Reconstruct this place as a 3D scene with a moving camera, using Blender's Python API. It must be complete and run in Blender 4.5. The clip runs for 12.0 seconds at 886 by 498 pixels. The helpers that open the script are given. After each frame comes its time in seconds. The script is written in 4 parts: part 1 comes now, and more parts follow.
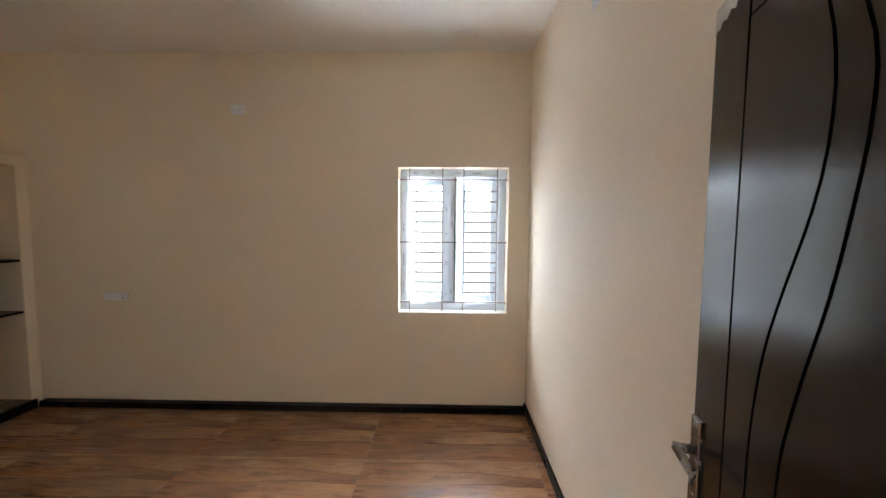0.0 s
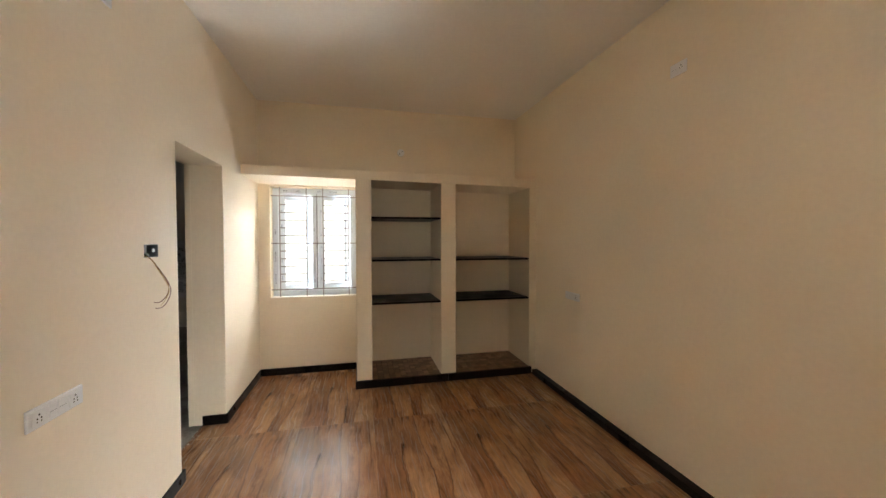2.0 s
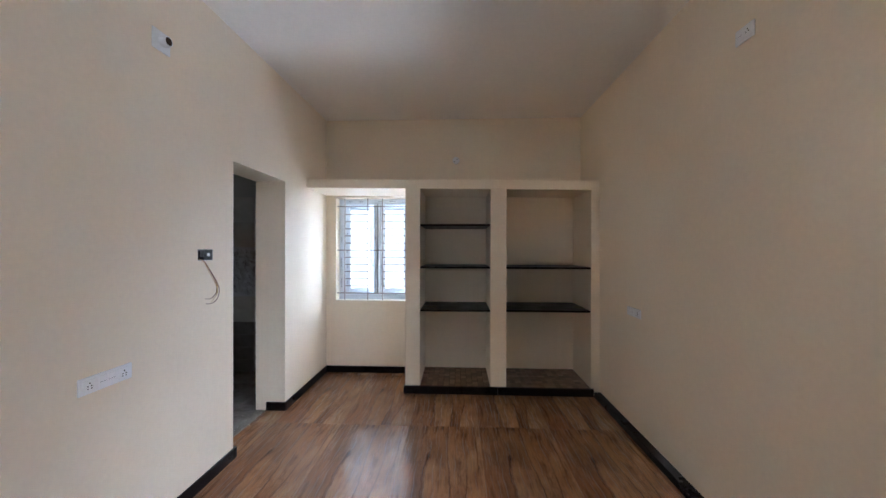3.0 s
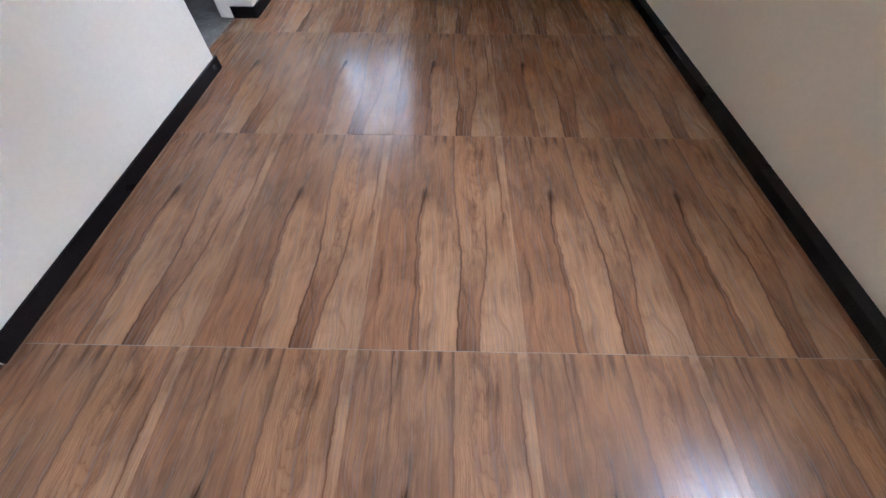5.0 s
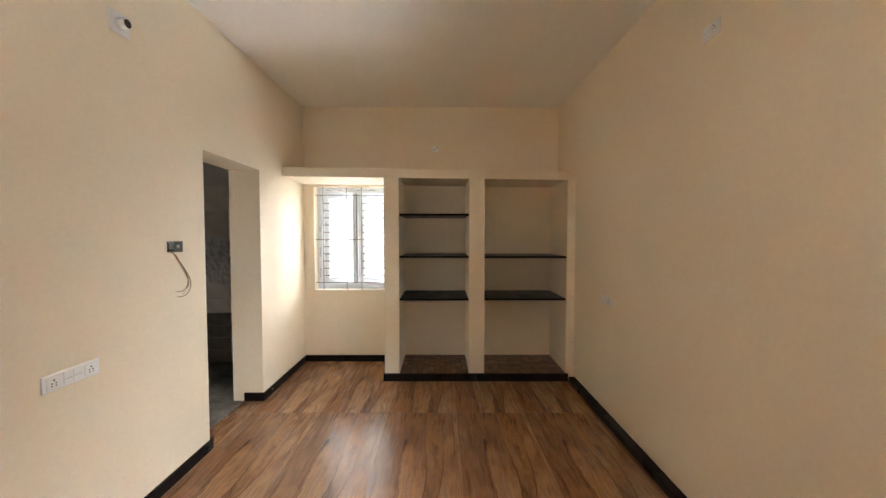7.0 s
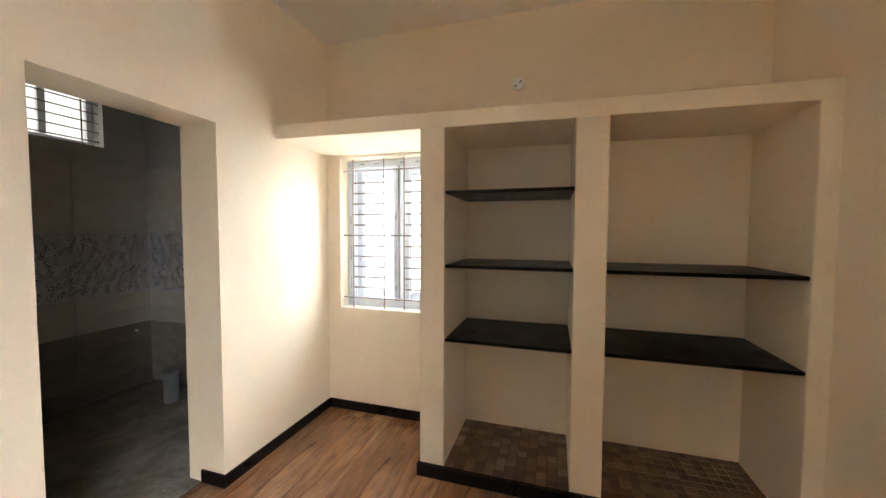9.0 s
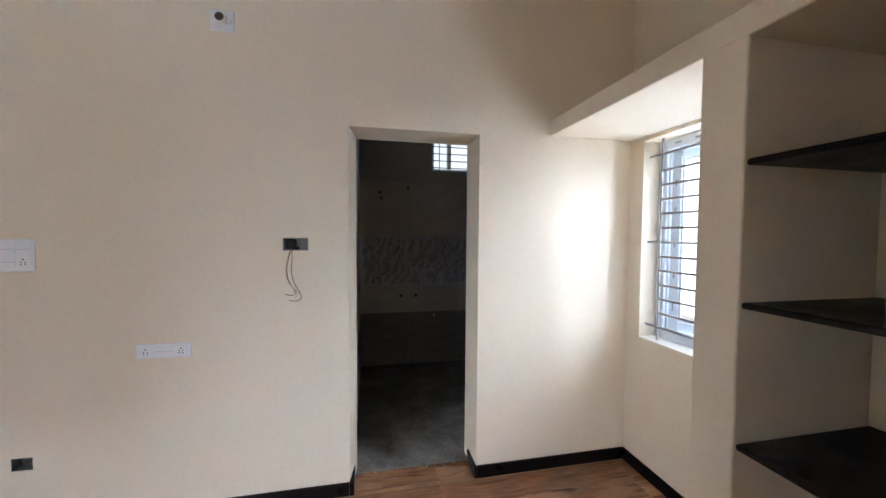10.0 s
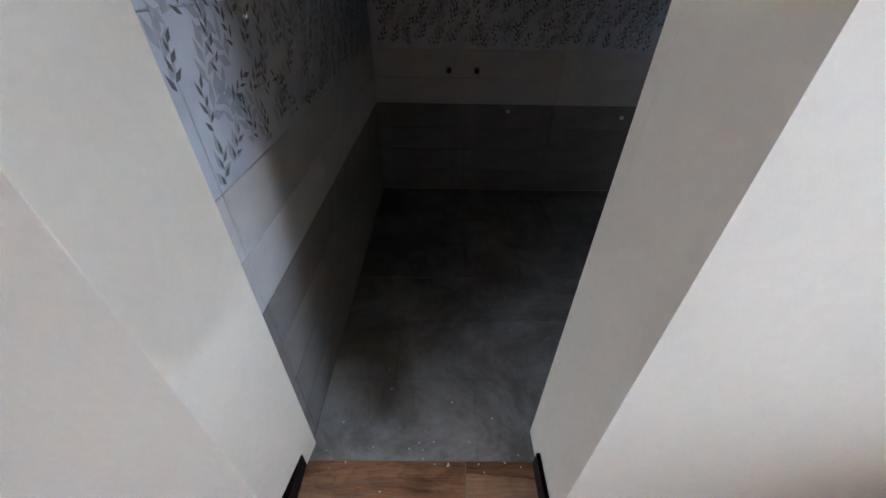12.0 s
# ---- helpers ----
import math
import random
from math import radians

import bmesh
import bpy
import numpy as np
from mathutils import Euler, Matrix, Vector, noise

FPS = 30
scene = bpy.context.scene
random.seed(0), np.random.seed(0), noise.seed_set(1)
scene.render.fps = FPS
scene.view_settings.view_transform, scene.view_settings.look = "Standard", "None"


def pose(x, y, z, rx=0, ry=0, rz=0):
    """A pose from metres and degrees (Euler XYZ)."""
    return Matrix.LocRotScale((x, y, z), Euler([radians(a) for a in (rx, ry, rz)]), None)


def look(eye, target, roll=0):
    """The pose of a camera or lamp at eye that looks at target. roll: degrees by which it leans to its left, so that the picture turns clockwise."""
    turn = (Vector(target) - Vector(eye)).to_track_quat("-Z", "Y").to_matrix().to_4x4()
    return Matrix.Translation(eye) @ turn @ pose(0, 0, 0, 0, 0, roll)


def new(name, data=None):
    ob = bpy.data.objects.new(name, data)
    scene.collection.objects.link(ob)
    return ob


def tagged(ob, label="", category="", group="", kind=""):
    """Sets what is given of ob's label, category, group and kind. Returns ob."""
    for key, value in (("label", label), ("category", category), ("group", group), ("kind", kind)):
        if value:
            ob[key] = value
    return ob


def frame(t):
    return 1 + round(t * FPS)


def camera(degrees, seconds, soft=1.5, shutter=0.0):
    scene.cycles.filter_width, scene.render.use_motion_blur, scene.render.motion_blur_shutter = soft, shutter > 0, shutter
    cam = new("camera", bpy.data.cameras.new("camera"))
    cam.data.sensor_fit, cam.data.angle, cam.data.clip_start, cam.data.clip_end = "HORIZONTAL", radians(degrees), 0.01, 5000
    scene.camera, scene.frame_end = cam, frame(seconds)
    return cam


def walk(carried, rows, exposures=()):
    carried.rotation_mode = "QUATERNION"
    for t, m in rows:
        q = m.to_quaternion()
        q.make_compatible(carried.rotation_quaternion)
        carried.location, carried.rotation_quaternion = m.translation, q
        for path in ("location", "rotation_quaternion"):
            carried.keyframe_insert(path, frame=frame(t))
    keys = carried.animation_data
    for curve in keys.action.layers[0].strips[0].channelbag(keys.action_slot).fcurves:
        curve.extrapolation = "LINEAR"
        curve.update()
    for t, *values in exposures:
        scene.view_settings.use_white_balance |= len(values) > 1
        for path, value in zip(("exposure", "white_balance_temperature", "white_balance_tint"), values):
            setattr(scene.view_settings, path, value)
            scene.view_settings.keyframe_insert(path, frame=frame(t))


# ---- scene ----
cam = camera(101.9, 12.0)
PATH = [
    (0, (0.254, -0.023, 1.646), (0.216, 1.971, 1.505), 0.4),
    (0.5, (0.205, 0.12, 1.592), (-0.298, 2.052, 1.467), 0.2),
    (1, (0.255, 0.417, 1.541), (-0.906, 2.043, 1.446), 0.2),
    (1.5, (0.281, 0.752, 1.539), (-1.383, 1.859, 1.448), -0.0),
    (2, (0.346, 1.095, 1.519), (-1.602, 1.544, 1.469), -0.1),
    (2.5, (0.302, 1.445, 1.509), (-1.698, 1.431, 1.505), -0.0),
    (3, (0.33, 1.61, 1.507), (-1.668, 1.523, 1.504), 0.1),
    (3.5, (0.243, 1.543, 1.426), (-1.73, 1.511, 1.099), 0.3),
    (3.7, (0.21, 1.508, 1.361), (-1.696, 1.486, 0.755), 0.4),
    (5.3, (0.108, 1.493, 1.22), (-1.01, 1.471, -0.438), 0.0),
    (5.5, (0.112, 1.481, 1.287), (-1.059, 1.472, -0.334), 0.7),
    (6, (0.205, 1.501, 1.441), (-1.463, 1.479, 0.338), 0.4),
    (6.5, (0.325, 1.552, 1.54), (-1.637, 1.553, 1.15), -0.0),
    (7, (0.346, 1.662, 1.535), (-1.653, 1.665, 1.459), -0.0),
    (7.2, (0.236, 1.697, 1.527), (-1.762, 1.697, 1.443), 0.1),
    (8.8, (-1.22, 1.768, 1.552), (-3.192, 1.453, 1.44), -0.0),
    (9, (-1.351, 1.835, 1.513), (-3.26, 1.246, 1.42), 0.2),
    (9.5, (-1.81, 2.05, 1.513), (-3.112, 0.535, 1.429), 0.1),
    (10, (-2.277, 2.107, 1.522), (-2.687, 0.151, 1.442), 0.4),
    (10.5, (-2.657, 2.046, 1.535), (-2.645, 0.048, 1.449), 0.6),
    (11, (-2.625, 1.649, 1.469), (-2.624, -0.327, 1.162), 0.9),
    (11.5, (-2.623, 1.016, 1.361), (-2.642, -0.822, 0.573), 1.2),
    (11.8, (-2.604, 0.613, 1.302), (-2.643, -1.089, 0.254), 1.4),
    (12, (-2.619, 0.339, 1.262), (-2.634, -1.255, 0.055), 1.1),
]
scene.cycles.max_bounces, scene.cycles.diffuse_bounces = 16, 10
EXPOSURES = ((0.0, 0.16, 6550, 10), (0.5, 0.05, 6000, 10), (1.0, 0.15, 6200, 10), (1.5, 0.00, 7150, 10), (2.0, 0.45, 7550, 10), (2.5, 0.43, 6650, 10), (3.0, 0.31, 5650, 10), (3.5, 0.35, 5400, 10),
             (5.5, 1.02, 5200, 10), (6.0, 1.15, 6000, 10), (6.5, 0.60, 6900, 10), (7.0, 0.64, 7400, 10), (7.2, 0.64, 7400, 10), (9.0, 0.82, 7250, 10), (9.5, 0.17, 6200, 10), (10.0, 0.36, 5900, 10), (10.5, 0.20, 6000, 10), (11.0, -0.22, 5950, 10), (11.5, -0.12, 5750, 10), (12.0, 0.23, 5500, 10))
walk(cam, [(t, look(eye, target, roll)) for t, eye, target, roll in PATH], exposures=EXPOSURES)

# ---- daylight: a bright hazy sky, with a weak wide sun from behind the house ----
world = bpy.data.worlds.new("sky")
scene.world = world
world.use_nodes = True
sky_nodes = world.node_tree
sky = sky_nodes.nodes.new("ShaderNodeTexSky")
sky.sky_type, sky.sun_disc = "NISHITA", False
sky.sun_elevation, sky.sun_rotation = radians(52), radians(150)
sky.air_density, sky.dust_density, sky.ozone_density = 1.0, 6.0, 1.0
sky_nodes.links.new(sky.outputs[0], sky_nodes.nodes["Background"].inputs["Color"])
sky_nodes.nodes["Background"].inputs["Strength"].default_value = 0.09

sun = bpy.data.lights.new("sun", "SUN")
sun.energy, sun.angle, sun.color = 1.2, radians(15), (1.0, 0.96, 0.9)
new("sun", sun).matrix_world = look((0, 0, 0), (-0.31, 0.53, -0.79))


def window_light(name, m, width, height, power, spread=180):
    """Area lamp added at or outside an opening, standing in for daylight."""
    lamp = bpy.data.lights.new(name, "AREA")
    lamp.shape, lamp.size, lamp.size_y, lamp.energy, lamp.color = "RECTANGLE", width, height, power, (0.82, 0.90, 1.0)
    lamp.spread = radians(spread)
    ob = new(name, lamp)
    ob.matrix_world = m
    return ob


# plan, in metres: the room from its south wall (y = 0) to the north wall
YN, XW, XE, H = 3.05, -3.99, 0.925, 3.06
DW0, DW1, LINTEL = -2.941, -2.171, 2.128      # wet room doorway
DE0, DE1 = -0.175, 0.645                      # clear width of the entry
JAMB = 0.075
XS = -3.405                                   # front of the built-in shelving
LOFT0, LOFT1 = 2.125, 2.222
SILL, HEAD = 0.872, 2.12
NW0, NW1 = -0.187, 0.746                      # north window
WW0, WW1 = 0.118, 1.053                       # west window
BATH_S, BATH_W, BATH_E = -2.09, -3.95, -2.185
SKIRT = 0.078
HALL_S, HALL_E, HALL_W = -3.35, 5.2, -2.0

# lamps added outside each window slant sky light in from above and the sides
NORTH_MID = (0.28, YN, 1.40)
window_light("north_sky_light", pose(0.28, YN + 0.62, 1.78, 90 - 48, 0, 180), 1.7, 1.3, 112, 92)
window_light("north_sky_light_east", look((1.95, YN + 1.5, 2.35), NORTH_MID), 1.4, 1.5, 178, 90)
window_light("north_sky_light_west", look((-1.32, YN + 1.5, 2.35), NORTH_MID), 1.4, 1.5, 60, 90)
# fill lamps added low outside, to lift the ceiling and upper walls
window_light("north_ground_fill", look((0.28, YN + 1.1, 0.10), (0.28, YN, 1.45)), 1.8, 1.0, 150, 120)
window_light("north_ground_fill_east", look((1.8, YN + 2.1, 0.10), (0.28, YN, 1.45)), 2.0, 1.2, 50, 100)
window_light("west_sky_light", pose(XW - 0.62, 0.585, 1.78, 90 - 50, 0, -90), 2.0, 1.3, 16, 93)
window_light("west_sky_light_north", look((XW - 2.4, 1.93, 2.35), (XW, 0.60, 1.42)), 1.0, 2.3, 78, 80)
# low fill lamp added on the west side too
window_light("west_ground_fill", look((XW - 1.1, 0.6, 0.10), (XW, 0.6, 1.45)), 1.8, 1.0, 88, 120)
# lamp added in an unseen opening, to brighten the hall
window_light("hall_fill_light", look((HALL_E + 0.1, -1.7, 1.4), (0, -1.7, 1.2)), 2.2, 2.0, 100)


# ---- materials ----
def material(name, rough=0.6, metal=0.0, spec=0.5):
    m = bpy.data.materials.new(name)
    m.use_nodes = True
    b = m.node_tree.nodes["Principled BSDF"]
    b.inputs["Roughness"].default_value, b.inputs["Metallic"].default_value = rough, metal
    b.inputs["Specular IOR Level"].default_value = spec
    return m, m.node_tree, b


def node(tree, kind, **values):
    n = tree.nodes.new(kind)
    for k, v in values.items():
        n.inputs[k.replace("_", " ")].default_value = v
    return n


def coords(tree, scale, source="Object"):
    tc, mp = tree.nodes.new("ShaderNodeTexCoord"), tree.nodes.new("ShaderNodeMapping")
    mp.inputs["Scale"].default_value = scale
    tree.links.new(tc.outputs[source], mp.inputs["Vector"])
    return mp.outputs["Vector"]


def noise_tex(tree, vec, scale, detail=3.0, rough=0.5, distort=0.0):
    n = node(tree, "ShaderNodeTexNoise", Scale=scale, Detail=detail, Roughness=rough, Distortion=distort)
    tree.links.new(vec, n.inputs["Vector"])
    return n.outputs["Fac"]


def ramp(tree, fac, stops, mode="LINEAR"):
    r = tree.nodes.new("ShaderNodeValToRGB")
    r.color_ramp.interpolation = mode
    while len(r.color_ramp.elements) < len(stops):
        r.color_ramp.elements.new(0.5)
    for e, (at, c) in zip(r.color_ramp.elements, stops):
        e.position = at
        e.color = (*c, 1) if not isinstance(c, (int, float)) else (c, c, c, 1)
    tree.links.new(fac, r.inputs["Fac"])
    return r.outputs["Color"]


def mixed(tree, mode, a, b, fac=1.0):
    n = tree.nodes.new("ShaderNodeMix")
    n.data_type, n.blend_type = "RGBA", mode
    for sock, v in ((n.inputs[0], fac), (n.inputs[6], a), (n.inputs[7], b)):
        if hasattr(v, "links"):
            tree.links.new(v, sock)
        else:
            sock.default_value = v if isinstance(v, (int, float)) else (*v, 1)
    return n.outputs[2]


def bumped(tree, b, height, strength, distance):
    n = node(tree, "ShaderNodeBump", Strength=strength, Distance=distance)
    tree.links.new(height, n.inputs["Height"])
    tree.links.new(n.outputs["Normal"], b.inputs["Normal"])


def paint(name, colour, rough=0.6, mottle=0.06, spec=0.35):
    """Rolled emulsion: faint blotches, roller grain, slight unevenness of the plaster."""
    m, t, b = material(name, rough, spec=spec)
    v = coords(t, (1, 1, 1))
    big, small = noise_tex(t, v, 1.1, 4), noise_tex(t, v, 38, 3)
    dark = tuple(c * (1 - mottle) for c in colour)
    c = ramp(t, big, ((0.3, dark), (0.7, colour)))
    c = mixed(t, "MULTIPLY", c, ramp(t, small, ((0.3, 0.965), (0.7, 1.0))))
    t.links.new(c, b.inputs["Base Color"])
    fine = noise_tex(t, v, 260, 2)
    bumped(t, b, mixed(t, "ADD", fine, small, 0.8), 0.25, 0.0012)
    return m


def plain(name, colour, rough=0.5, metal=0.0, spec=0.5, grain=30, depth=0.15, bump=0.0004):
    m, t, b = material(name, rough, metal, spec)
    v = coords(t, (1, 1, 1))
    n = noise_tex(t, v, grain, 4)
    low = tuple(c * (1 - depth) for c in colour)
    t.links.new(ramp(t, n, ((0.3, low), (0.7, colour))), b.inputs["Base Color"])
    t.links.new(ramp(t, noise_tex(t, v, grain * 0.4, 3), ((0.3, rough * 0.85), (0.7, min(1.0, rough * 1.15)))), b.inputs["Roughness"])
    if bump:
        bumped(t, b, n, 0.3, bump)
    return m


CREAM = paint("cream_paint", (0.885, 0.79, 0.65))
WHITE = paint("ceiling_paint", (0.88, 0.855, 0.82), 0.8, 0.04)
BATH_PAINT = paint("pale_grey_paint", (0.50, 0.50, 0.485), 0.7)
PUTTY = paint("white_putty", (0.86, 0.84, 0.8), 0.8)
UPVC = plain("white_upvc", (0.76, 0.825, 0.90), 0.32, grain=6, depth=0.05, bump=0)
SEAL = plain("rubber_seal", (0.05, 0.055, 0.065), 0.6, grain=40, depth=0.1, bump=0)
TAPE = plain("tape_print", (0.27, 0.32, 0.44), 0.5, grain=90, depth=0.4, bump=0)
BAR = plain("painted_steel", (0.33, 0.31, 0.315), 0.45, 0.0, grain=60, depth=0.2)
MOULDED_GAP = plain("grey_plastic_gap", (0.42, 0.43, 0.46), 0.4, grain=20, depth=0.05, bump=0)
PLASTIC = plain("white_plastic", (0.90, 0.92, 0.95), 0.25, grain=12, depth=0.04, bump=0)
GROOVE = plain("dark_groove_wood", (0.022, 0.011, 0.007), 0.5, grain=50)
BLACK = plain("black_hole", (0.012, 0.011, 0.01), 0.6, grain=50)
ZINC = plain("galvanised_metal", (0.38, 0.39, 0.39), 0.33, 0.9, grain=45, depth=0.35)
STEEL = plain("brushed_steel", (0.36, 0.335, 0.32), 0.26, 1.0, grain=70, depth=0.2)
BROWN_HOLE = plain("dusty_dark_hole", (0.055, 0.03, 0.018), 0.8, grain=50)
WIRE_DARK = plain("maroon_wire", (0.20, 0.065, 0.045), 0.5, grain=90, bump=0)
WIRE_YELLOW = plain("yellow_wire", (0.55, 0.40, 0.16), 0.5, grain=90, bump=0)
GLUE = plain("white_film_scrap", (0.62, 0.60, 0.57), 0.7, grain=25, depth=0.25)
PVC = plain("grey_pvc", (0.13, 0.14, 0.155), 0.4, grain=20, depth=0.1, bump=0)
CRUMB = plain("plaster_crumb", (0.8, 0.78, 0.74), 0.9, grain=80)
GROUT = plain("grey_grout", (0.24, 0.22, 0.2), 0.9, grain=70, depth=0.25)
FLOOR_GROUT = plain("dusty_floor_grout", (0.36, 0.29, 0.23), 0.9, grain=60, depth=0.35)
DARK_GROUT = plain("brown_grout", (0.10, 0.065, 0.045), 0.85, grain=70, depth=0.3)
STRIP = plain("dark_inlay", (0.09, 0.085, 0.08), 0.3, grain=40, depth=0.3)
EARTH = plain("pale_earth", (0.42, 0.38, 0.33), 0.95, grain=0.6, depth=0.3, bump=0.01)
OUTER = paint("outer_render", (0.66, 0.64, 0.6), 0.9)


def glass_material():
    m, t, b = material("window_glass", 0.02)
    b.inputs["Base Color"].default_value = (0.95, 0.98, 0.98, 1)
    b.inputs["Transmission Weight"].default_value = 1.0
    b.inputs["IOR"].default_value = 1.45
    return m


def granite():
    m, t, b = material("black_granite", 0.24, spec=0.10)
    v = coords(t, (1, 1, 1))
    c = ramp(t, noise_tex(t, v, 240, 2), ((0.35, (0.006, 0.004, 0.004)), (0.62, (0.013, 0.009, 0.009)), (0.72, (0.04, 0.032, 0.03))))
    t.links.new(c, b.inputs["Base Color"])
    t.links.new(ramp(t, noise_tex(t, v, 5, 4), ((0.3, 0.24), (0.7, 0.42))), b.inputs["Roughness"])
    return m


def wood_tile():
    """Glazed tile printed with boards along its length (x): every tile carries the same print."""
    m, t, b = material("wood_print_tile", 0.28, spec=0.5)
    tc = t.nodes.new("ShaderNodeTexCoord")
    sep = t.nodes.new("ShaderNodeSeparateXYZ")
    t.links.new(tc.outputs["Object"], sep.inputs[0])

    def op(kind, a, c, d=None):
        n = node(t, "ShaderNodeMath")
        n.operation = kind
        for k, v in enumerate((a, c, d)):
            if v is None:
                continue
            if isinstance(v, (int, float)):
                n.inputs[k].default_value = v
            else:
                t.links.new(v, n.inputs[k])
        return n.outputs[0]

    along = op("MULTIPLY_ADD", sep.outputs["X"], 1 / 1.19, 0.5)          # 0 to 1 along the tile
    across = op("MULTIPLY_ADD", sep.outputs["Y"], 1 / 0.588, 0.5)        # 0 to 1 across it

    def line(*stops):
        """A line that wanders over the length of the tile: stops of (along, across)."""
        return ramp(t, along, stops, "B_SPLINE")

    # the grain bends a little from side to side
    bend = noise_tex(t, coords(t, (2.6, 3.4, 1)), 1.0, 3, 0.5)
    jitter = op("MULTIPLY", op("SUBTRACT", noise_tex(t, coords(t, (13, 3, 1)), 1.0, 4, 0.6), 0.5), 0.050)
    shaken = op("ADD", across, jitter)

    def past(edge, soft=0.004):
        """0 before the line, 1 after it."""
        d = op("ADD", op("SUBTRACT", shaken, edge), 0.5)
        return ramp(t, d, ((0.5 - soft, 0.0), (0.5 + soft, 1.0)))

    e1 = line((0.0, 0.27), (0.2, 0.28), (0.34, 0.335), (0.41, 0.345), (0.53, 0.32), (0.65, 0.32), (0.82, 0.34), (1.0, 0.355))
    e2 = line((0.0, 0.57), (0.24, 0.56), (0.35, 0.57), (0.49, 0.59), (0.61, 0.61), (0.71, 0.62), (0.82, 0.60), (1.0, 0.58))
    e3 = line((0.0, 0.89), (0.25, 0.87), (0.46, 0.79), (0.6, 0.80), (0.69, 0.79), (0.77, 0.77), (0.87, 0.73), (1.0, 0.72))
    e4 = line((0.0, 0.925), (0.24, 0.95), (0.54, 0.972), (1.0, 0.98))
    m1, m2, m3, m4 = past(e1), past(e2), past(e3), past(e4, 0.006)

    # every board has grain of its own
    board = op("ADD", op("ADD", m1, m2), op("ADD", m3, m4))
    shift = t.nodes.new("ShaderNodeCombineXYZ")
    t.links.new(op("MULTIPLY", board, 3.1), shift.inputs[0])
    t.links.new(op("MULTIPLY_ADD", bend, 0.07, op("MULTIPLY", board, 1.7)), shift.inputs[1])
    moved = t.nodes.new("ShaderNodeVectorMath")
    t.links.new(tc.outputs["Object"], moved.inputs[0])
    t.links.new(shift.outputs[0], moved.inputs[1])

    def grain(scale, s, detail, rough=0.55, distort=0.0):
        mp = t.nodes.new("ShaderNodeMapping")
        mp.inputs["Scale"].default_value = scale
        t.links.new(moved.outputs[0], mp.inputs["Vector"])
        return noise_tex(t, mp.outputs["Vector"], s, detail, rough, distort)

    cloud = grain((2.0, 6.4, 1), 2.0, 5, 0.6, 0.8)
    fine = grain((0.9, 44, 1), 2.2, 4, 0.62, 0.3)
    hair = grain((2.4, 150, 1), 2.0, 3, 0.65)
    streak = grain((1.0, 15, 1), 2.0, 3, 0.6, 0.6)

    def spot(u, v, ru, rv, ragged, wild=1.6):
        """1 in the middle of a ragged oval on the tile, 0 outside it."""
        du = op("MULTIPLY", op("SUBTRACT", along, u), 1 / ru)
        dv = op("MULTIPLY", op("SUBTRACT", across, v), 1 / rv)
        d = op("SQRT", op("ADD", op("MULTIPLY", du, du), op("MULTIPLY", dv, dv)), 0.0)
        d = op("MULTIPLY_ADD", op("SUBTRACT", ragged, 0.5), wild, d)
        return ramp(t, d, ((0.15, 1.0), (1.0, 0.0)), "EASE")

    def tone(*stops):
        return ramp(t, along, stops, "EASE")

    BROWN, TAN, DARK, PALE = (0.257, 0.127, 0.065), (0.335, 0.182, 0.097), (0.200, 0.095, 0.048), (0.369, 0.212, 0.118)
    MID, MUTE = (0.293, 0.153, 0.079), (0.263, 0.138, 0.074)
    c = mixed(t, "MIX", tone((0.0, MUTE), (0.35, MUTE), (0.62, BROWN), (1.0, (0.275, 0.134, 0.067))), tone((0.0, MID), (0.35, MUTE), (0.55, TAN), (1.0, (0.347, 0.190, 0.101))), m1)
    c = mixed(t, "MIX", c, tone((0.0, MID), (0.25, MID), (0.58, TAN), (0.72, MID), (0.85, BROWN), (0.93, BROWN), (1.0, DARK)), m2)
    c = mixed(t, "MIX", c, tone((0.0, MID), (0.32, TAN), (0.55, MID), (0.75, TAN), (1.0, PALE)), m3)
    c = mixed(t, "MIX", c, tone((0.0, PALE), (0.6, TAN), (1.0, PALE)), m4)
    # clouds of grey, long streaks, fine pores
    c = mixed(t, "MULTIPLY", c, ramp(t, cloud, ((0.34, (0.60, 0.58, 0.60)), (0.5, (0.99, 0.98, 0.98)), (0.66, (1.24, 1.22, 1.19)))), 0.8)
    c = mixed(t, "MULTIPLY", c, ramp(t, streak, ((0.32, (0.55, 0.49, 0.47)), (0.44, (0.97, 0.96, 0.96)), (0.66, (1.10, 1.10, 1.09)))), 0.42)
    c = mixed(t, "MULTIPLY", c, ramp(t, fine, ((0.34, (0.58, 0.53, 0.52)), (0.48, (0.99, 0.98, 0.98)), (0.66, (1.16, 1.15, 1.14)))), 0.7)
    c = mixed(t, "MULTIPLY", c, ramp(t, hair, ((0.36, 0.62), (0.58, 1.07))), 0.55)
    # cathedral figure: nested arches down the third board and the edge of the second
    dv = op("SUBTRACT", shaken, 0.735)
    arch = op("ADD", op("MULTIPLY_ADD", op("MULTIPLY", dv, dv), 22.0, along), op("MULTIPLY", cloud, 0.35))
    rings = op("FRACT", op("MULTIPLY", arch, 14.0), 0.0)
    inside = op("MULTIPLY", op("SUBTRACT", m2, m3), ramp(t, along, ((0.0, 0.9), (0.55, 0.9), (0.78, 0.15))))
    c = mixed(t, "MULTIPLY", c, ramp(t, rings, ((0.0, (0.76, 0.70, 0.67)), (0.12, (0.97, 0.96, 0.95)), (0.5, (1.08, 1.07, 1.06)), (0.9, (1.0, 0.99, 0.98)), (1.0, (0.76, 0.70, 0.67)))), inside)
